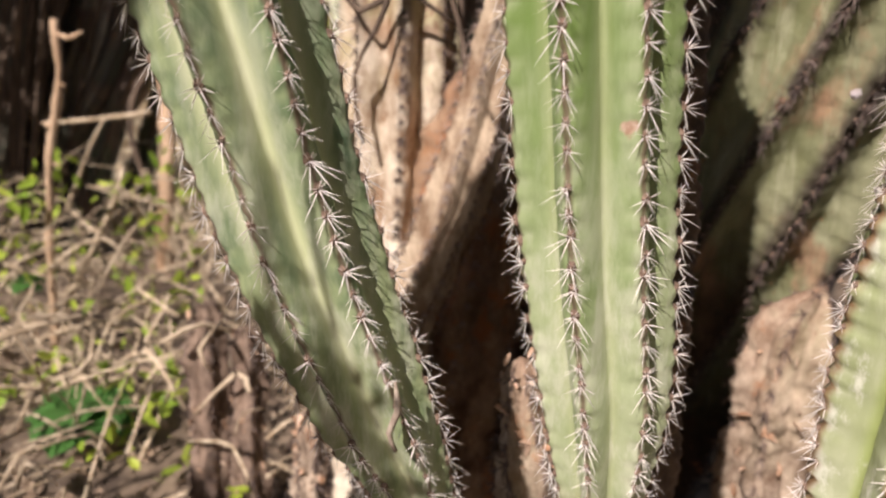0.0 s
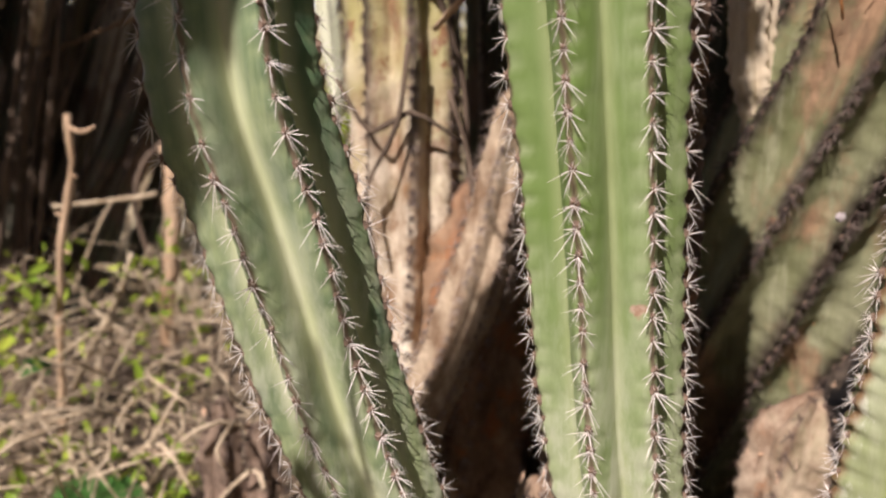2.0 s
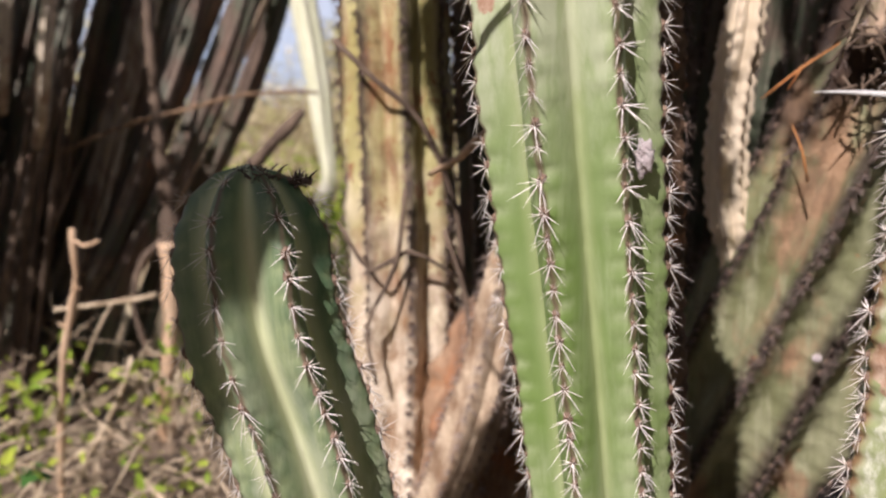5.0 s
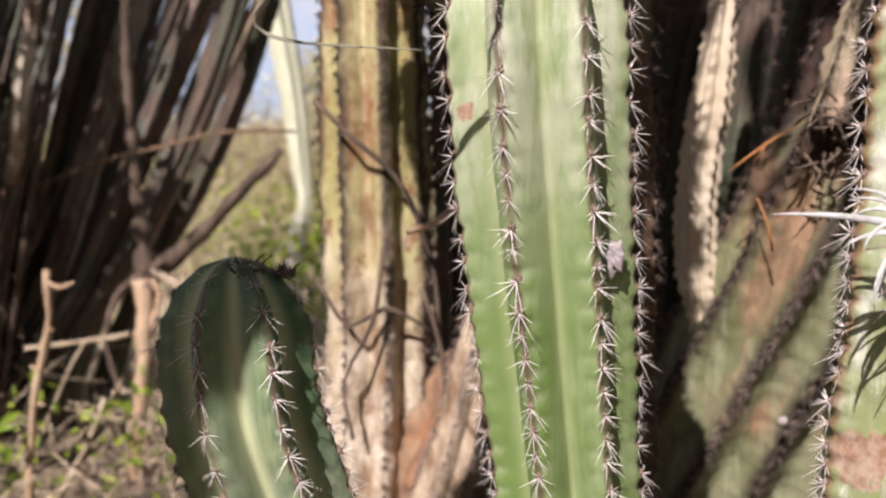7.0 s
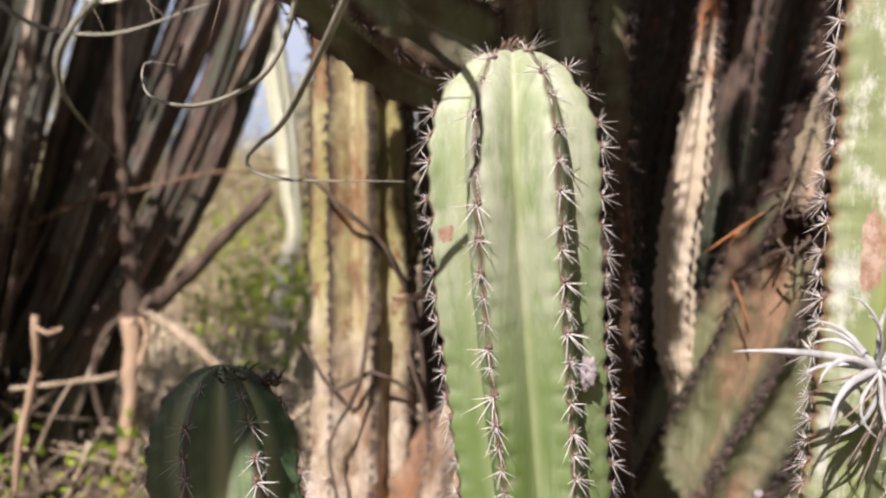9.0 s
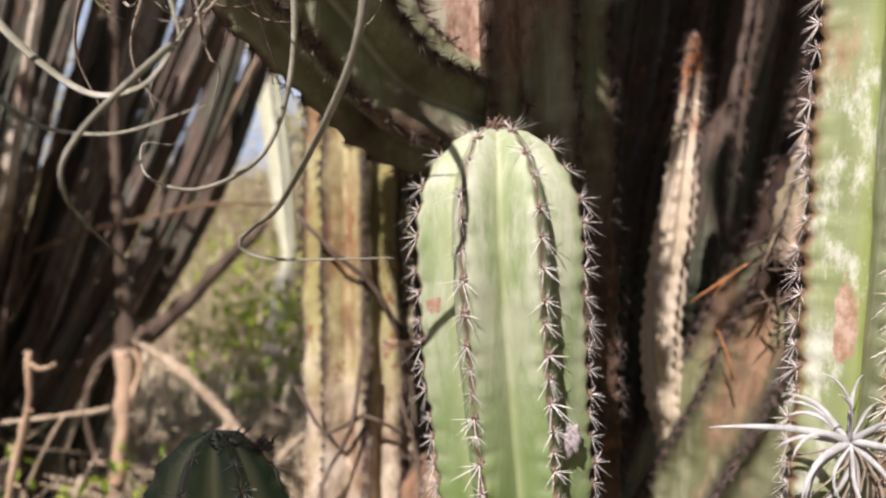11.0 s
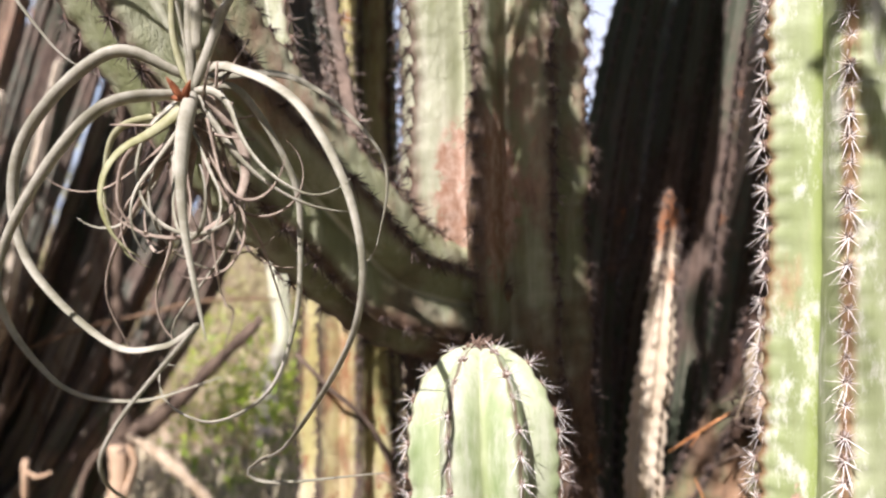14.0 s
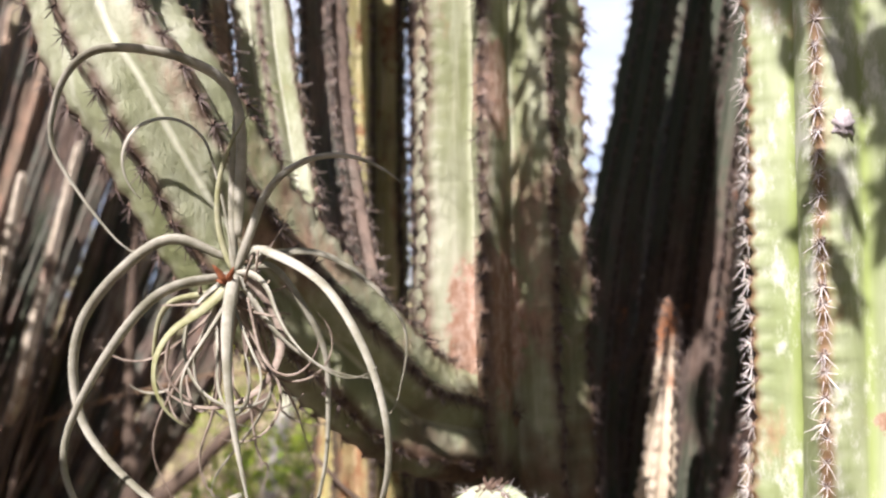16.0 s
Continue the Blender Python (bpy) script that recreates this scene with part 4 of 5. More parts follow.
# ---- air plants ----
def air_leaf(origin, heading, bends, width, turn=0.0, drift=0.0, twist=0.6, thick=0.0012):
    """One channelled leaf that bends along its way. bends: (length, radians per metre); turn: degrees of its plane about the upright."""
    pts, pos, a = [], np.zeros(2), radians(heading)
    total = sum(b[0] for b in bends)
    for n, k in bends:
        m = max(3, int(n / 0.006))
        for _ in range(m):
            pts.append(pos.copy())
            pos = pos + np.array((math.cos(a), math.sin(a))) * n / m
            a += k * n / m
    pts = np.array(pts + [pos])
    u = np.linspace(0, 1, len(pts))
    ct, st = math.cos(radians(turn)), math.sin(radians(turn))
    c = np.stack((pts[:, 0] * ct, pts[:, 0] * st + drift * u * total, pts[:, 1]), 1) + np.array(origin)
    t = np.gradient(c, axis=0)
    t /= np.linalg.norm(t, axis=1)[:, None]
    side0 = np.array((-st, ct, 0.0))
    inpl = np.cross(side0, t)
    tw = 0.85 + 0.4 * np.sin(3 * u + heading)
    side = side0 * np.cos(tw)[:, None] + inpl * np.sin(tw)[:, None]
    nrm = np.cross(t, side)
    w = 1.2 * width * np.clip((1 - u) ** 0.6, 0.08, 1) * np.clip(0.55 + 6 * u, 0.55, 1)
    rows = []
    for s, h in ((-1, 0.45), (-0.5, 0.08), (0, 0), (0.5, 0.08), (1, 0.45)):
        rows.append(c + side * (0.5 * w * s)[:, None] + nrm * (0.5 * w * h)[:, None])
    for s, h in ((1, 0.45), (0.5, 0.08), (0, 0), (-0.5, 0.08), (-1, 0.45)):
        rows.append(c + side * (0.5 * w * s * 0.96)[:, None] + nrm * (0.5 * w * h - thick * np.clip(1 - 0.8 * u, 0.2, 1))[:, None])
    v = np.stack(rows, 1).reshape(-1, 3)
    g = Geo()
    f = grid_faces(len(c), 10)
    f.append(tuple(range(10))[::-1])
    f.append(tuple(range(len(v) - 10, len(v))))
    g.add(v, f)
    return g


def long_leaf(*pts, width=0.01, turn=0.5, thick=0.0012):
    """One channelled leaf through a few places, widest near its base and thin at its tip."""
    c = spline(pts, 0.006)
    u = np.linspace(0, 1, len(c))
    t, f, s = axes_along(c, (0.2, -1, 0.1))
    a = turn + 0.5 * np.sin(2.5 * u)
    side = s * np.cos(a)[:, None] + f * np.sin(a)[:, None]
    nrm = np.cross(t, side)
    w = width * np.clip(1.25 * (1 - u) ** 0.7, 0.1, 1) * np.clip(0.7 + 4 * u, 0, 1)
    rows = [c + side * (0.5 * w * k)[:, None] + nrm * (0.5 * w * h)[:, None] for k, h in ((-1, 0.45), (-0.5, 0.08), (0, 0), (0.5, 0.08), (1, 0.45))]
    rows += [c + side * (0.48 * w * k)[:, None] + nrm * (0.5 * w * h - thick * np.clip(1 - 0.8 * u, 0.2, 1))[:, None] for k, h in ((1, 0.45), (0.5, 0.08), (0, 0), (-0.5, 0.08), (-1, 0.45))]
    v = np.stack(rows, 1).reshape(-1, 3)
    g = Geo()
    g.add(v, grid_faces(len(c), 10) + [tuple(range(10))[::-1], tuple(range(len(v) - 10, len(v)))])
    return g


C = (-0.153, 0.425, 1.63)
big = thing("air_plant", C, "large grey air plant with long curling leaves on a cactus arm", "air plant")
for heading, bends, width, turn, drift, mat in (
        (68, [(0.051, 1.3), (0.051, -15.3), (0.051, -14.4), (0.051, -10.7)], 0.0075, -14, 0.1, AIRLEAF),
        (94, [(0.13, -1), (0.02, 60)], 0.008, 10, 0.0, AIRLEAF),
        (2, [(0.042, -29.5), (0.042, 10.7), (0.042, 9.9), (0.042, 28.4)], 0.006, -28, -0.14, AIRLEAF),
        (235, [(0.052, -8.1), (0.052, 22.1), (0.052, 20.6)], 0.009, 22, -0.08, AIRPALE),
        (-60, [(0.04, 2), (0.06, 8), (0.05, 10)], 0.006, 10, -0.1, AIRLEAF),
        (98, [(0.1, 2), (0.14, 27)], 0.007, 30, 0.1, AIRLEAF),
        (118, [(0.14, -9)], 0.006, -10, -0.1, AIRPALE),
        (205, [(0.03, 10), (0.16, 20)], 0.009, -20, -0.2, AIRLEAF),
        (-30, [(0.05, -14), (0.15, -20)], 0.008, 15, -0.1, AIRDRY)):
    part("leaf", air_leaf(C, heading, bends, width, turn, drift), mat, big)
part("leaf", long_leaf((-0.163, 0.43, 1.615), (-0.209, 0.44, 1.605), (-0.222, 0.445, 1.575), (-0.222, 0.45, 1.537), (-0.209, 0.455, 1.51), (-0.195, 0.46, 1.501), width=0.0065), AIRPALE, big)
part("leaf", long_leaf((-0.163, 0.43, 1.604), (-0.224, 0.454, 1.498), (-0.213, 0.47, 1.434), width=0.005), AIRDRY, big)
part("leaf", long_leaf((-0.16, 0.425, 1.604), (-0.169, 0.428, 1.575), (-0.166, 0.43, 1.545), (-0.173, 0.432, 1.512), (-0.183, 0.435, 1.482), (-0.179, 0.438, 1.457), (-0.163, 0.44, 1.439), width=0.005), AIRDRY, big)
part("leaf", long_leaf((-0.149, 0.43, 1.613), (-0.12, 0.436, 1.575), (-0.131, 0.441, 1.519), (-0.173, 0.447, 1.461), (-0.174, 0.45, 1.437), width=0.006), AIRLEAF, big)
part("leaf", long_leaf((-0.149, 0.43, 1.604), (-0.139, 0.445, 1.485), (-0.13, 0.45, 1.467), (-0.143, 0.46, 1.428), width=0.0045), AIRDRY, big)
part("leaf", long_leaf((-0.145, 0.435, 1.609), (-0.13, 0.446, 1.553), (-0.111, 0.458, 1.522), (-0.093, 0.48, 1.457), width=0.005), AIRDRY, big)
part("leaf", long_leaf((-0.161, 0.43, 1.613), (-0.195, 0.433, 1.592), (-0.209, 0.437, 1.571), (-0.208, 0.44, 1.541), (-0.177, 0.447, 1.513), (-0.165, 0.45, 1.523), width=0.005), AIRDRY, big)
part("leaf", long_leaf((-0.152, 0.42, 1.628), (-0.15, 0.385, 1.588), (-0.142, 0.35, 1.535), (-0.121, 0.308, 1.462), width=0.0135), AIRLEAF, big)
part("leaf", long_leaf((-0.152, 0.425, 1.66), (-0.151, 0.412, 1.764), (-0.188, 0.408, 1.8), (-0.246, 0.405, 1.809), (-0.275, 0.405, 1.796), (-0.29, 0.405, 1.763), (-0.29, 0.41, 1.724), (-0.249, 0.42, 1.66), (-0.221, 0.425, 1.641), width=0.0105), AIRLEAF, big)
part("leaf", long_leaf((-0.15, 0.44, 1.645), (-0.08, 0.455, 1.646), (-0.016, 0.465, 1.588), (-0.02, 0.475, 1.52), (-0.036, 0.48, 1.497), width=0.008), AIRLEAF, big)
part("leaf", long_leaf((-0.151, 0.43, 1.642), (-0.131, 0.425, 1.65), (-0.074, 0.38, 1.616), (-0.035, 0.34, 1.543), (-0.033, 0.338, 1.468), (-0.08, 0.39, 1.383), (-0.107, 0.42, 1.36), (-0.116, 0.43, 1.349), (-0.095, 0.44, 1.339), (-0.014, 0.47, 1.335), width=0.0103), AIRLEAF, big)
part("leaf", long_leaf((-0.151, 0.433, 1.634), (-0.121, 0.44, 1.633), (-0.085, 0.46, 1.571), (-0.08, 0.465, 1.517), (-0.084, 0.455, 1.457), (-0.102, 0.44, 1.408), (-0.143, 0.435, 1.386), (-0.188, 0.475, 1.395), (-0.196, 0.495, 1.419), (-0.175, 0.495, 1.418), width=0.0078), AIRLEAF, big)
part("leaf", long_leaf((-0.156, 0.425, 1.629), (-0.212, 0.385, 1.605), (-0.263, 0.365, 1.504), (-0.228, 0.357, 1.435), (-0.177, 0.355, 1.419), (-0.119, 0.35, 1.434), width=0.009), AIRLEAF, big)
part("leaf", long_leaf((-0.159, 0.43, 1.642), (-0.212, 0.42, 1.655), (-0.275, 0.43, 1.592), (-0.274, 0.43, 1.513), (-0.211, 0.408, 1.452), (-0.169, 0.395, 1.449), (-0.136, 0.349, 1.466), (-0.17, 0.3, 1.415), (-0.177, 0.3, 1.385), (-0.168, 0.36, 1.345), width=0.0095), AIRLEAF, big)
rd = random.Random(8)
for i in range(16):
    part("leaf", air_leaf((C[0] + rd.uniform(-0.02, 0.015), C[1] + rd.uniform(-0.01, 0.02), C[2] - 0.02), rd.uniform(-140, -55), [(rd.uniform(0.03, 0.08), rd.uniform(-6, 6)), (rd.uniform(0.05, 0.12), rd.choice((-1, 1)) * rd.uniform(12, 42))],
                          rd.uniform(0.003, 0.006), rd.uniform(-60, 60), rd.uniform(-0.2, 0.3)), (AIRDRY, AIRDRY, AIRLEAF)[i % 3], big, "dry brown curled leaf" if i % 3 < 2 else "")
g = Geo()
for i in range(26):
    d = Vector((rd.gauss(0, 0.6), rd.gauss(0.2, 0.5), rd.gauss(-0.6, 0.5)))
    p = Vector(C) + Vector((rd.gauss(0, 0.012), 0.01, -0.015))
    tube(g, [(*p, 0.002), (*(p + 0.02 * d), 0.0015), (*(p + 0.045 * d + Vector((rd.gauss(0, 0.01), 0, 0.01))), 0.0008)], 4, 0.012)
part("root_mat", g, AIRDRY, big, "dry matted roots")

for heading, n, w, turn in ((125, 0.018, 0.008, 20), (60, 0.014, 0.007, -25), (165, 0.02, 0.006, -40)):
    part("bract", air_leaf((C[0] - 0.004, C[1] - 0.012, C[2] - 0.008), heading, [(n, 8)], w, turn, -0.3), RUST, big, "rust-brown dry bract")

S = (0.292, 0.398, 1.212)
small = thing("air_plant", S, "small silvery air plant with thin spreading leaves", "air plant")
part("leaf", air_leaf(S, 158, [(0.03, 6), (0.075, 3)], 0.0055, 0, -0.1), SILVER, small)
for i in range(24):
    h = (i * 137.5) % 360
    part("leaf", air_leaf(S, h, [(0.015, 0), (rd.uniform(0.03, 0.05), (-1 if math.cos(radians(h)) > 0 else 1) * rd.uniform(14, 44))], rd.uniform(0.0038, 0.0056), rd.uniform(-50, 40), -0.4 + 0.3 * (i % 3)), SILVER, small)
g = Geo()
for i in range(24):
    d = Vector((rd.gauss(0.25, 0.4), rd.gauss(0.1, 0.3), rd.gauss(-1, 0.5)))
    tube(g, [(*S, 0.0012), (*(Vector(S) + 0.02 * d + Vector((0.01, 0, 0))), 0.001), (*(Vector(S) + 0.05 * d), 0.0005)], 4, 0.012)
part("root_mat", g, AIRDRY, small, "dry grey roots")
F3 = (0.428, 1.247, 1.476)
third = thing("air_plant", F3, "tiny grey air plant on a shaded trunk", "air plant")
for i in range(9):
    h = 40 * i + 10
    part("leaf", air_leaf(F3, h, [(0.045, (-1 if math.cos(radians(h)) > 0 else 1) * rd.uniform(4, 16))], 0.0035, rd.uniform(-40, 40), -0.2), DARKBARK, third)

# ---- sticks and branches ----
def branch(name, runs, mat, label, group="", sides=8, knots=0.25):
    category = "stick" if name == "stick" else "branch"
    if len(runs) == 1:
        g = Geo()
        tube(g, runs[0], sides, 0.03, knots=knots, seed=len(label))
        return alone(name, g, mat, label, category, runs[0][0][:3], group)
    ob = thing(name, runs[0][0][:3], label, category, group)
    for k, r in enumerate(runs):
        g = Geo()
        tube(g, r, sides, 0.03, knots=knots, seed=k + len(label))
        part("limb" if k else "main_stem", g, mat, ob)
    return ob


branch("stick", [[(-1.1, 2.98, -0.2, 0.036), (-1.09, 2.98, 0.1, 0.032), (-1.045, 3.02, 0.45, 0.03), (-1.05, 3.08, 0.72, 0.04)], [(-1.03, 3.03, 0.5, 0.014), (-0.98, 3.05, 0.66, 0.012), (-1.03, 3.08, 0.74, 0.014)]], STICK, "upright pale brown stick with smooth bark")
branch("dead_branch", [[(-1.05, 3.1, 0.66, 0.05), (-1.04, 3.1, 0.74, 0.06), (-1.04, 3.1, 0.82, 0.034), (-1.055, 3.1, 1.15, 0.022), (-1.05, 3.1, 1.6, 0.022), (-1.03, 3.1, 2.1, 0.02), (-1.0, 3.1, 2.7, 0.018)],
                       [(-1.03, 3.1, 0.72, 0.035), (-0.81, 3.08, 0.9, 0.034), (-0.66, 3.06, 1.05, 0.026), (-0.48, 3.05, 1.22, 0.02)],
                       [(-1.06, 3.1, 0.74, 0.02), (-1.15, 3.05, 0.66, 0.014), (-1.18, 3.0, 0.5, 0.012), (-1.14, 2.98, 0.3, 0.01)]], DARKBARK, "dark dead branch forking from a knotty joint")
branch("dead_branch", [[(-1.0, 3.06, 0.76, 0.016), (-0.8, 3.0, 0.64, 0.022), (-0.6, 2.95, 0.43, 0.02), (-0.46, 2.9, 0.22, 0.018), (-0.4, 2.85, -0.1, 0.018)], [(-0.62, 2.96, 0.46, 0.012), (-0.68, 2.95, 0.38, 0.012), (-0.76, 2.93, 0.25, 0.008)],
                       [(-0.5, 2.92, 0.2, 0.012), (-0.42, 2.9, 0.33, 0.014), (-0.33, 2.9, 0.42, 0.01)]], TWIG, "pale bleached dead branch sloping to the ground")
branch("dry_twig", [[(-1.52, 3.1, 1.06, 0.005), (-1.21, 3.1, 1.177, 0.007), (-0.955, 3.1, 1.237, 0.007), (-0.725, 3.1, 1.286, 0.0075), (-0.505, 3.1, 1.292, 0.007), (-0.43, 3.12, 1.286, 0.005)]], BROWNTWIG, "thin brown twig stretched level between trunks", "dry twigs")
branch("dry_twig", [[(-1.3, 2.6, 0.585, 0.007), (-1.1, 2.6, 0.603, 0.008), (-0.95, 2.6, 0.622, 0.01)], [(-1.1, 2.6, 0.603, 0.006), (-1.16, 2.58, 0.5, 0.005), (-1.25, 2.55, 0.3, 0.006)]], TWIG, "thin pale level twig with a drooping fork", "dry twigs")
branch("thorny_twig", [[(-1.13, 2.1, -0.1, 0.012), (-1.075, 2.1, 0.42, 0.011), (-1.03, 2.1, 0.65, 0.011), (-0.995, 2.1, 0.78, 0.011), (-0.985, 2.1, 0.93, 0.009)], [(-0.99, 2.1, 0.9, 0.007), (-0.95, 2.08, 0.885, 0.007), (-0.905, 2.07, 0.9, 0.003)],
                       [(-1.0, 2.1, 0.77, 0.006), (-0.975, 2.09, 0.765, 0.002)], [(-1.03, 2.1, 0.65, 0.006), (-1.05, 2.09, 0.67, 0.002)], [(-1.05, 2.1, 0.56, 0.006), (-1.02, 2.09, 0.555, 0.002)]], STICK, "slender brown twig with side thorns", knots=0.4)
branch("dry_twig", [[(-0.94, 2.3, 0.5, 0.008), (-0.97, 2.3, 0.42, 0.008), (-1.045, 2.3, 0.28, 0.009), (-1.16, 2.3, 0.08, 0.009), (-1.2, 2.3, -0.1, 0.009)]], TWIG, "bleached thin twig leaning over the litter", "dry twigs")
branch("dry_twig", [[(-0.02, 1.2, 1.12, 0.004), (0.02, 1.0, 1.16, 0.005), (0.06, 0.93, 1.2, 0.005), (0.13, 0.9, 1.2, 0.004)]], STICK, "thin tan twig crossing before the trunk", "dry twigs")
# creepers over the sunlit trunk behind
for pts in ([(-0.16, 1.2, 1.33, 0.004), (-0.1, 1.19, 1.27, 0.004), (-0.03, 1.2, 1.2, 0.005), (0.02, 1.22, 1.06, 0.005), (0.03, 1.24, 0.9, 0.004)], [(-0.17, 1.2, 1.05, 0.003), (-0.12, 1.19, 0.97, 0.004), (-0.06, 1.19, 1.0, 0.004), (0.02, 1.21, 0.95, 0.003)],
            [(-0.06, 1.19, 1.1, 0.004), (-0.08, 1.18, 0.98, 0.004), (-0.13, 1.19, 0.88, 0.003), (-0.12, 1.19, 0.78, 0.003)], [(0.0, 1.2, 1.03, 0.004), (0.03, 1.2, 0.92, 0.004), (0.035, 1.2, 0.8, 0.003)]):
    branch("dry_creeper", [pts], DARKBARK, "thin dark dry creeper over the trunk", "dry creepers", 6)

# ---- litter, twigs, leaves and scrub ----
rl = random.Random(21)
g = Geo()
for i in range(3600):
    y = 0.9 + 5.5 * rl.random() ** 1.7
    x = rl.uniform(-1.5 - 0.6 * y, 0.9 + 0.3 * y)
    flake(g, np.array(on_ground(x, y, 0.006 + 0.03 * rl.random() ** 2)), rl.uniform(0.01, 0.028), rl)
alone("leaf_litter", g, LITTER, "dry tan leaf litter on the ground", "leaf litter", kind="stuff", smooth=False)
g = Geo()
# Far litter flakes, then upright dry blades, all in the brighter sunlit tone.
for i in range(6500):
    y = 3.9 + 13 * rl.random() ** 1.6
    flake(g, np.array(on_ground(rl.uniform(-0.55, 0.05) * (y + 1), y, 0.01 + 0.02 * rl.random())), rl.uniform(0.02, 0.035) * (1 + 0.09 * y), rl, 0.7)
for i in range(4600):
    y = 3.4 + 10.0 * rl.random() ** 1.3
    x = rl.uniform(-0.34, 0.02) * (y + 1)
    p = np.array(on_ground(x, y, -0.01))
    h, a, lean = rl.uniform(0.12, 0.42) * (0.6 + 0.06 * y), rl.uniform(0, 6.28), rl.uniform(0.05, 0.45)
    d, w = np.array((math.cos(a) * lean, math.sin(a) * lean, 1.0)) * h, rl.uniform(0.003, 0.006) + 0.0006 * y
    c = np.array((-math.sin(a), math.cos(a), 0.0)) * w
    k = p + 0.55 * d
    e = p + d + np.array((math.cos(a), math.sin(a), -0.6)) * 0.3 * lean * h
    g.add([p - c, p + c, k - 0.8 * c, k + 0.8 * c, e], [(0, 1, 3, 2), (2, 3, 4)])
alone("far_litter_grass", g, LIT_LITTER, "litter and dry grass in the clearing behind, toned as sunlit", "dry grass", kind="stuff", smooth=False)
g = Geo()
for i in range(950):
    y = 1.25 + 2.6 * rl.random()
    x = rl.uniform(-0.55 - 0.48 * y, -0.1 - 0.08 * y) if i % 6 else rl.uniform(-0.3, 0.8)
    up = 0.42 * rl.random() ** 1.8 * (x < -0.2)
    n = rl.uniform(0.08, 0.34)
    a, e = rl.uniform(0, 6.28), rl.gauss(0.1, 0.45)
    d = Vector((math.cos(a) * math.cos(e), math.sin(a) * math.cos(e), math.sin(e))) * n
    p = Vector(on_ground(x, y, 0.015 + up))
    q = p + d
    q.z = max(q.z, z0(q.x, q.y) + 0.01)
    w = rl.uniform(0.002, 0.0055)
    k = p.lerp(q, 0.5) + Vector((rl.gauss(0, 0.03), rl.gauss(0, 0.03), abs(rl.gauss(0, 0.03))))
    tube(g, [(*p, w), (*k, w), (*q, 0.5 * w)], 5, 0.06)
alone("dry_twigs", g, TWIG, "tangle of dry tan twigs and brushwood", "twigs", kind="stuff")
g = Geo()
for i in range(430):
    k = rl.choice(((-0.62, 1.5, 0.12), (-0.72, 1.9, 0.2), (-1.25, 1.9, 0.2), (-1.4, 2.3, 0.42), (-1.2, 2.3, 0.4), (-0.95, 1.75, 0.1), (-0.85, 2.3, 0.4), (-1.15, 2.15, 0.3), (-1.35, 2.3, 0.25), (-0.95, 2.2, 0.15), (-1.3, 2.0, 0.1), (-0.75, 2.4, 0.25), (-1.0, 2.6, 0.2), (-0.7, 1.7, 0.08), (-1.1, 1.8, 0.05)))
    flake(g, np.array((k[0] + rl.gauss(0, 0.075), k[1] + rl.gauss(0, 0.12), max(0.02, k[2] + rl.gauss(0, 0.075)))), rl.uniform(0.012, 0.034), rl, 0.8)
alone("green_leaves", g, LEAF, "small fresh yellow-green leaves among the twigs", "leaves", kind="stuff", smooth=False)


def leaflet(at, d, size, mat, parent, r):
    """A broad lobed leaf with a fold along its midrib."""
    d = Vector(d).normalized()
    s = d.cross(Vector((0, 0, 1))).normalized()
    up = s.cross(d)
    g = Geo()
    rows = []
    for u in np.linspace(0, 1, 9):
        w = size * 0.42 * math.sin(math.pi * min(1, u * 0.96 + 0.04)) ** 0.7 * (1 + 0.12 * math.sin(26 * u))
        c = Vector(at) + d * size * u - Vector((0, 0, 0.35 * size * u * u))
        for q in (-1, -0.5, 0, 0.5, 1):
            rows.append(np.array(c + s * w * q + up * (0.22 * w * abs(q))))
    g.add(rows, grid_faces(9, 5, False))
    return part("leaf", g, mat, parent)


for cx, cy, cz, n, size, lab in ((-0.83, 1.62, 0.05, 17, 0.125, "broad-leaved dark green seedling on the ground"), (-1.22, 2.2, 0.14, 8, 0.07, "small green seedling among dry twigs"), (-0.385, 1.28, 0.06, 3, 0.028, "tiny bright green sprout")):
    ob = thing("seedling", on_ground(cx, cy), lab, "plant", "seedlings")
    g = Geo()
    top = Vector((cx, cy, cz + 0.05))
    tube(g, [(*on_ground(cx, cy, -0.02), 0.004), (*(top - Vector((0.005, 0, 0.03))), 0.0035), (*top, 0.0025)], 5, 0.02)
    part("stalk", g, STICK, ob)
    for i in range(n):
        a = 2.4 * i
        leaflet(top - Vector((0, 0, 0.004 * i)), (math.cos(a), math.sin(a), 0.25 + 0.04 * (i % 4)), size * rl.uniform(0.8, 1.15), BIGLEAF if n > 3 else LEAF, ob, rl)


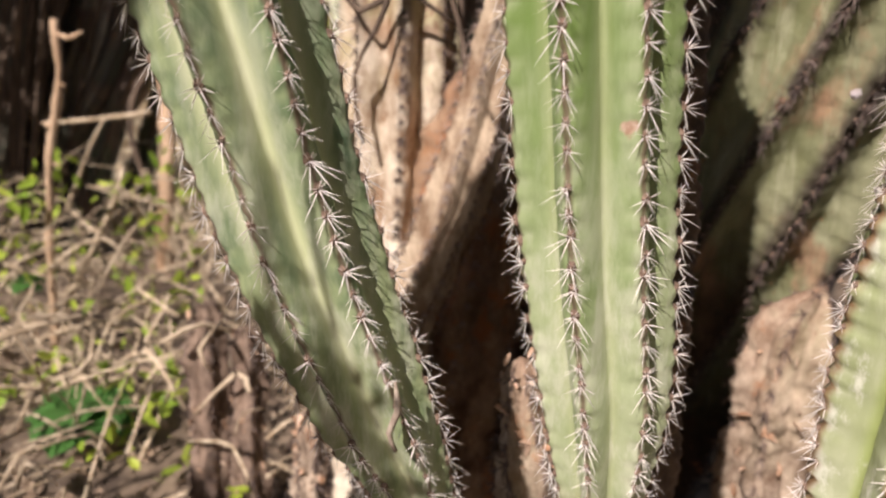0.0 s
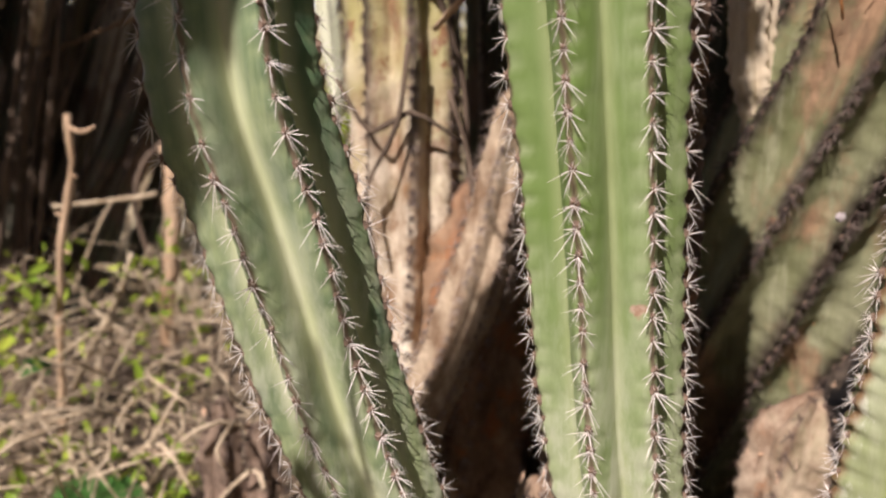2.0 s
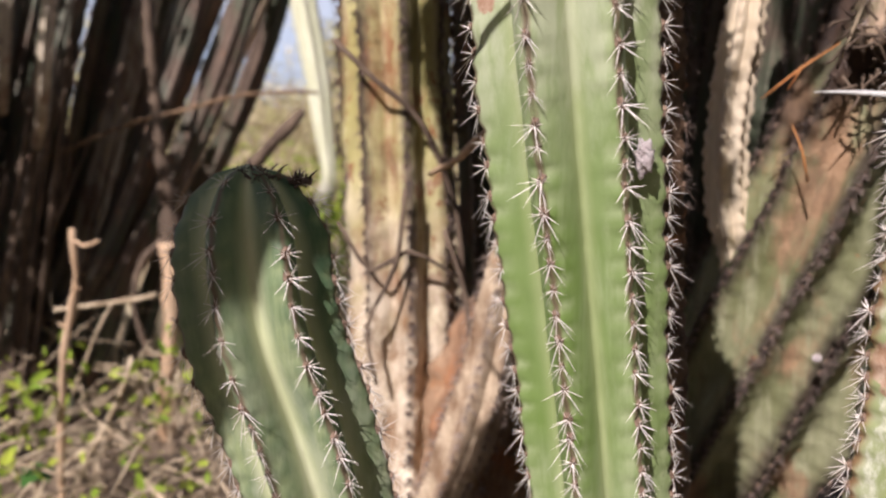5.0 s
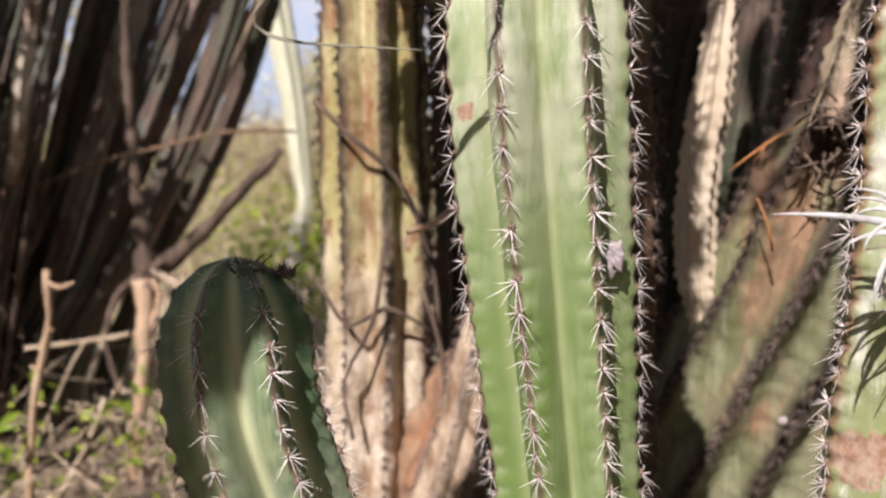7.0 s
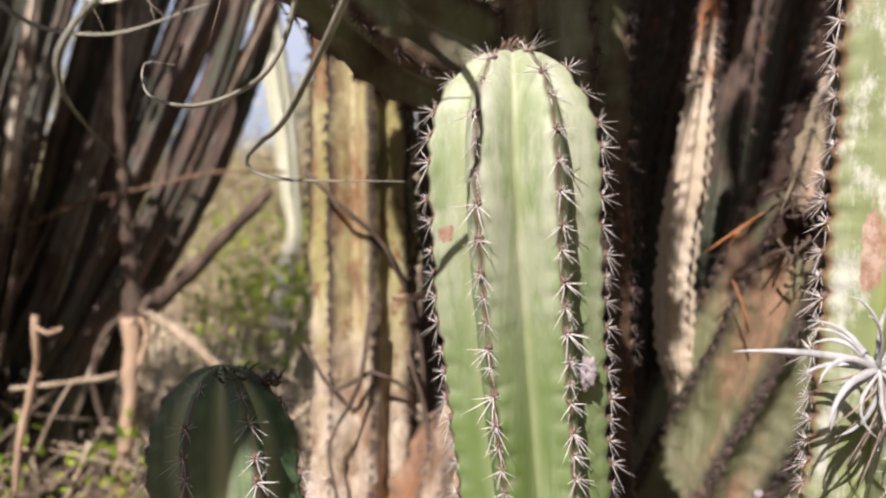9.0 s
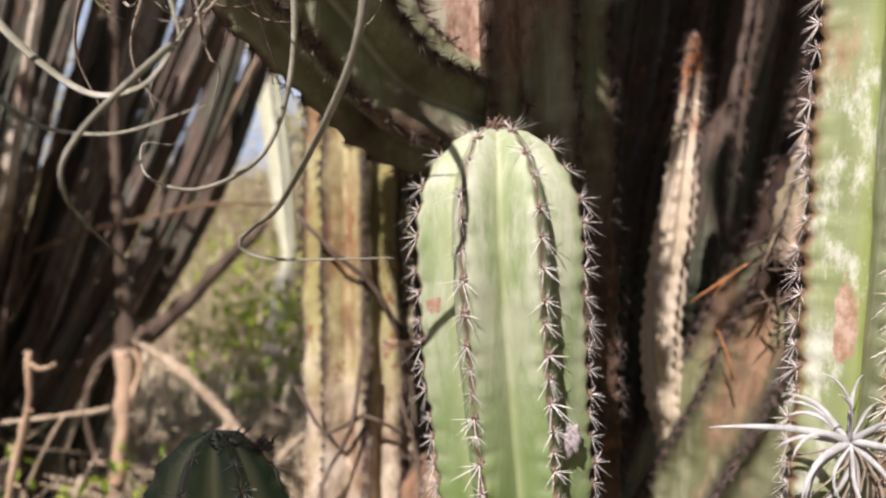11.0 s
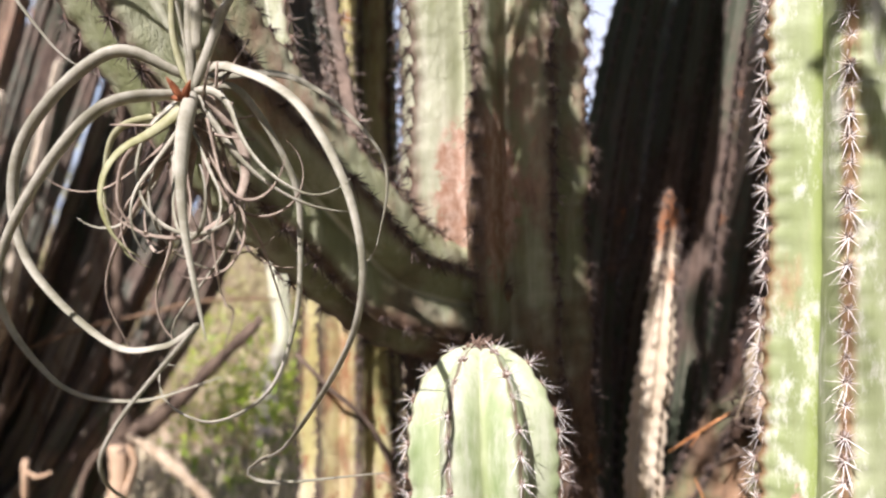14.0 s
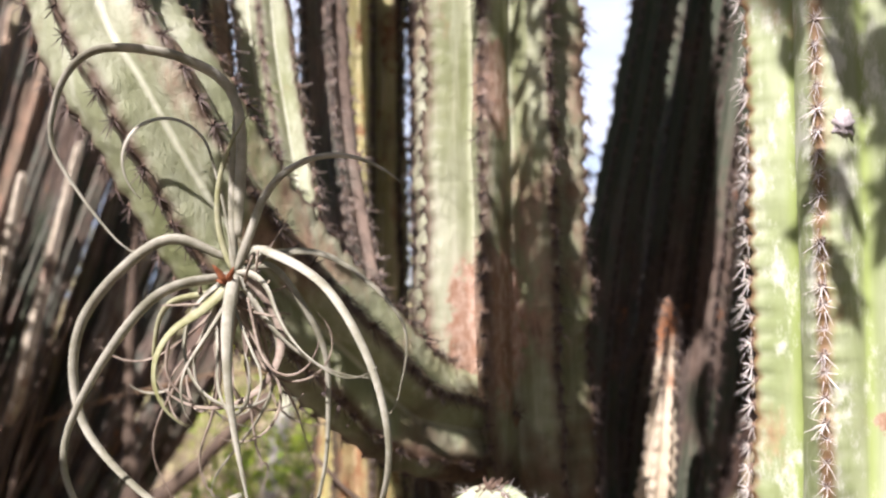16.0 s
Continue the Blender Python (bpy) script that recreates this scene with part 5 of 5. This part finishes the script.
def shrub(gt, gl, x, y, h, r, stems, leaves, leaf):
    """Thin upright stems with a loose scatter of leaves."""
    for _ in range(stems):
        a = r.uniform(0, 6.28)
        lean = r.uniform(0.05, 0.4) * h
        p = Vector(on_ground(x + r.gauss(0, 0.1), y + r.gauss(0, 0.1), -0.02))
        q = p + Vector((math.cos(a) * lean, math.sin(a) * lean, h * r.uniform(0.6, 1)))
        k = p.lerp(q, 0.5) + Vector((r.gauss(0, 0.06 * h), r.gauss(0, 0.06 * h), 0))
        w = 0.006 * h + 0.004
        tube(gt, [(*p, w), (*k, 0.7 * w), (*q, 0.25 * w)], 4, 0.2 * h)
        for _ in range(3):
            b = k.lerp(q, r.random())
            e = b + Vector((r.gauss(0, 0.2 * h), r.gauss(0, 0.2 * h), r.uniform(0, 0.25 * h)))
            tube(gt, [(*b, 0.4 * w), (*b.lerp(e, 0.5), 0.3 * w), (*e, 0.1 * w)], 3, 0.2 * h)
            for _ in range(leaves):
                flake(gl, np.array(b.lerp(e, r.uniform(0.3, 1.1))) + np.array([r.gauss(0, 0.05 * h) for _ in range(3)]), leaf * r.uniform(0.6, 1.3), r, 0.9)


gt, gl = Geo(), Geo()
for i in range(210):
    y = 7.2 + 18 * rl.random() ** 1.5
    x = rl.uniform(-0.5, 0.08) * (y + 1) if i % 5 else rl.uniform(0.1, 0.55) * (y + 1)
    if y < 8.6 and -0.24 * y < x < -0.1 * y and y > 3 and abs(x + 0.137 * y) < 0.2 and i % 2:
        continue
    shrub(gt, gl, x, y, rl.uniform(0.4, 0.85) * (1 + 0.06 * y), rl, 5, 5, 0.012 + 0.0026 * y)
for i in range(60):
    y = rl.uniform(9, 15)
    shrub(gt, gl, rl.uniform(-0.5, 0.1) * y, y, rl.uniform(1.1, 1.9), rl, 6, 7, 0.035)
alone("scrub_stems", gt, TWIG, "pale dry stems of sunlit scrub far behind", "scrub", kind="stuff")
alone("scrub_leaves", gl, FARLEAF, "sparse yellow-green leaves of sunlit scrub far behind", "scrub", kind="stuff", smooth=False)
g = Geo()
for i in range(130):
    y = rl.uniform(5, 11)
    k = np.array(on_ground(rl.uniform(-0.24, -0.06) * y, y, rl.uniform(0.0, 1.0)))
    for _ in range(14):
        flake(g, k + np.array((rl.gauss(0, 0.025 * y), rl.gauss(0, 0.1), rl.gauss(0, 0.012 * y))), rl.uniform(0.02, 0.035) + 0.002 * y, rl, 0.9)
alone("scrub_sprays", g, LEAF, "sprays of fresh yellow-green leaves in the sunlit clearing", "leaves", kind="stuff", smooth=False)
gt, gl = Geo(), Geo()
for i in range(14):
    y = rl.uniform(14, 40)
    x = rl.uniform(-0.7, 0.7) * y
    shrub(gt, gl, x, y, rl.uniform(3.0, 5.0), rl, 7, 26, 0.1)
alone("far_trees", gt, DARKBARK, "thin bare stems of far thorn trees", "trees", kind="stuff")
alone("far_foliage", gl, FARLEAF, "loose foliage of far thorn trees", "foliage", kind="stuff", smooth=False)

# ---- unseen things added to shade the place ----
# Invented column, out of view: shades the tip of the grey-green cactus.
cactus("columnar_cactus", [(-0.8, -0.2, -0.03, 0.08), (-0.76, -0.18, 1.3, 0.08), (-0.685, -0.17, 1.7, 0.08), (-0.622, -0.17, 1.82, 0.08), (-0.56, -0.17, 1.92, 0.08), (-0.5, -0.17, 2.03, 0.075)], "unseen columnar cactus added behind the path for shade", 7, 0, GREEN, "far", False, seed=201, depth=0.3, per=6, ds=0.03, spacing=0.05)


def shade_tree(x, y, h, spread, seed, clumps, leaf, leaf_of=FARLEAF):
    r = random.Random(seed)
    ob = thing("shade_tree", on_ground(x, y, -0.05), "unseen tree added for shade, with a loose small-leaved crown", "tree")
    g, gl = Geo(), Geo()
    top = Vector((x, y, h * 0.55))
    tube(g, [(*on_ground(x, y, -0.05), 0.11), (x + 0.06, y, h * 0.3, 0.09), (*top, 0.07)], 8, 0.2, knots=0.15, seed=seed)
    for i in range(clumps):
        d = Vector((r.gauss(0, 1), r.gauss(0, 1), r.gauss(0, 0.7))).normalized() * spread * r.uniform(0.3, 1) ** 0.6
        e = Vector((x, y, h)) + Vector((d.x, d.y, 0.7 * d.z))
        if i % 3 == 0:
            tube(g, [(*top, 0.04), (*(top.lerp(e, 0.5) + Vector((r.gauss(0, 0.1), r.gauss(0, 0.1), 0.1))), 0.022), (*e, 0.006)], 5, 0.25)
        for _ in range(34):
            flake(gl, np.array(e) + np.array([r.gauss(0, 0.14) for _ in range(3)]), leaf * r.uniform(0.6, 1.3), r, 0.9)
    part("trunk", g, DARKBARK, ob)
    part("crown", gl, leaf_of, ob, smooth=False)
    return ob


# Invented crowns out of view that shade the leaning stand.
shade_tree(-2.05, 2.2, 2.2, 0.42, 5, 24, 0.045)
shade_tree(-2.63, 2.1, 2.3, 0.5, 6, 20, 0.045)
shade_tree(-3.26, 1.9, 2.6, 0.5, 7, 34, 0.045)
# Invented overhead limb; its leaf clumps sit where shade is wanted on arm and trunks.
ob = shade_tree(-0.3, -2.6, 4.0, 0.7, 8, 60, 0.05)
g, gl = Geo(), Geo()
tube(g, [(-0.3, -2.6, 3.0, 0.04), (-0.5, -1.8, 3.6, 0.025), (-0.5, -0.8, 3.5, 0.016), (-0.2, -0.2, 3.1, 0.01), (-0.08, 0.06, 2.6, 0.006), (-0.19, 0.08, 2.12, 0.003)], 6, 0.15)
rb = random.Random(12)
for _ in range(420):
    flake(gl, np.array((-0.193 + max(-0.05, min(0.05, rb.gauss(0, 0.026))), 0.08 + max(-0.06, min(0.06, rb.gauss(0, 0.04))), 2.075 + max(-0.05, min(0.06, rb.gauss(0, 0.035))))), rb.uniform(0.012, 0.025), rb, 0.9)
for _ in range(150):
    u = rb.random()
    flake(gl, np.array((-0.393 + 0.15 * u, 0.08 + max(-0.05, min(0.05, rb.gauss(0, 0.03))), 2.105 - 0.02 * u + max(-0.05, min(0.04, rb.gauss(0, 0.022))))), rb.uniform(0.012, 0.022), rb, 0.9)
tube(g, [(-0.2, 0.0, 2.2, 0.006), (-0.3, 0.05, 2.14, 0.005), (-0.41, 0.08, 2.1, 0.003)], 5, 0.05)
for k in range(520):
    flake(gl, np.array((rb.uniform(-0.22, -0.135), 0.08 + max(-0.06, min(0.06, rb.gauss(0, 0.03))), rb.uniform(2.12, 2.36) if k % 3 else rb.uniform(2.36, 2.85))), rb.uniform(0.012, 0.022), rb, 0.9)
for _ in range(230):
    u = rb.random()
    flake(gl, np.array((-0.005 + max(-0.036, min(0.036, rb.gauss(0, 0.02))), 0.08 + max(-0.05, min(0.05, rb.gauss(0, 0.03))), 2.12 + 0.75 * u)), rb.uniform(0.012, 0.022), rb, 0.9)
tube(g, [(-0.08, 0.06, 2.6, 0.005), (-0.01, 0.08, 2.75, 0.004), (0.0, 0.08, 2.9, 0.002)], 5, 0.05)
tube(g, [(-0.08, 0.06, 2.6, 0.004), (-0.01, 0.08, 2.4, 0.003), (-0.005, 0.08, 2.12, 0.002)], 5, 0.05)
for _ in range(160):
    flake(gl, np.array((-0.16 + max(-0.03, min(0.03, rb.gauss(0, 0.018))), 0.08 + max(-0.05, min(0.05, rb.gauss(0, 0.03))), 2.15 + max(-0.05, min(0.05, rb.gauss(0, 0.03))))), rb.uniform(0.012, 0.022), rb, 0.9)
for _ in range(190):
    flake(gl, np.array((0.12 + max(-0.09, min(0.09, rb.gauss(0, 0.05))), -0.19 + max(-0.06, min(0.06, rb.gauss(0, 0.03))), 2.36 + max(-0.12, min(0.14, rb.gauss(0, 0.07))))), rb.uniform(0.016, 0.03), rb, 0.9)
tube(g, [(-0.5, -0.8, 3.5, 0.008), (-0.15, -0.45, 3.0, 0.006), (0.1, -0.22, 2.55, 0.004), (0.13, -0.19, 2.28, 0.002)], 5, 0.08)
part("shade_limb", g, DARKBARK, ob)
part("shade_leaves", gl, FARLEAF, ob, smooth=False)

# Arm invented above the view to shade the columns behind.
cactus("columnar_cactus", [(0.16, 0.79, 2.12, 0.05), (0.25, 0.8, 2.2, 0.07), (0.285, 0.81, 2.45, 0.075), (0.29, 0.81, 2.9, 0.07)], "unseen side arm added on the old cactus for shade", 7, 0, ARMSKIN, "far", False, seed=207, depth=0.3, per=6, ds=0.03, spacing=0.05)

# Shrub invented beside the path; its leaves shade the grey-green cactus low down.
bush = thing("shade_shrub", on_ground(-0.62, -0.4, -0.03), "unseen slender shrub added to shade the grey-green cactus", "shrub")
g, gl = Geo(), Geo()
for k, (dx, dy) in enumerate(((0.0, 0.0), (0.05, -0.04), (-0.04, 0.03))):
    tube(g, [(-0.62 + dx, -0.4 + dy, z0(-0.62, -0.4) - 0.03, 0.012), (-0.57 + dx, -0.3 + dy, 0.8, 0.009), (-0.48 + 0.4 * dx, -0.16 + 0.4 * dy, 1.33 + 0.05 * k, 0.005), (-0.47 + 0.6 * dx, -0.15, 1.6 + 0.03 * k, 0.002)], 6, 0.08, knots=0.2, seed=k)
part("stem", g, DARKBARK, bush)
rc = random.Random(17)
for _ in range(300):
    u = rc.random() ** 1.3
    flake(gl, np.array((-0.4 - 0.075 * u, -0.11 - 0.03 * u, 1.2 + 0.24 * u)) + np.array([max(-0.08, min(0.08, rc.gauss(0, 0.038))) for _ in range(3)]), rc.uniform(0.01, 0.02), rc, 0.9)
part("foliage", gl, SCREENLEAF, bush, smooth=False)

# unseen trees added round the path to hold back sky light
for x, y, h, spread, seed in ((2.2, -1.2, 2.6, 1.1, 31), (2.6, 0.6, 2.8, 1.1, 32), (1.2, -3.2, 3.0, 1.2, 33), (-4.2, 0.2, 2.2, 1.0, 34), (-3.6, -2.2, 1.6, 0.9, 35), (3.4, -3.0, 3.4, 1.4, 36), (-1.9, -4.6, 1.9, 1.0, 37), (2.4, 2.4, 3.0, 1.0, 38),
                              (-1.7, -0.2, 0.85, 0.35, 39), (-1.5, -0.9, 1.5, 0.5, 40), (1.15, -0.3, 1.7, 0.5, 41), (0.6, -1.5, 1.5, 0.6, 42)):
    shade_tree(x, y, h, spread, seed, 90, 0.055, SCREENLEAF)
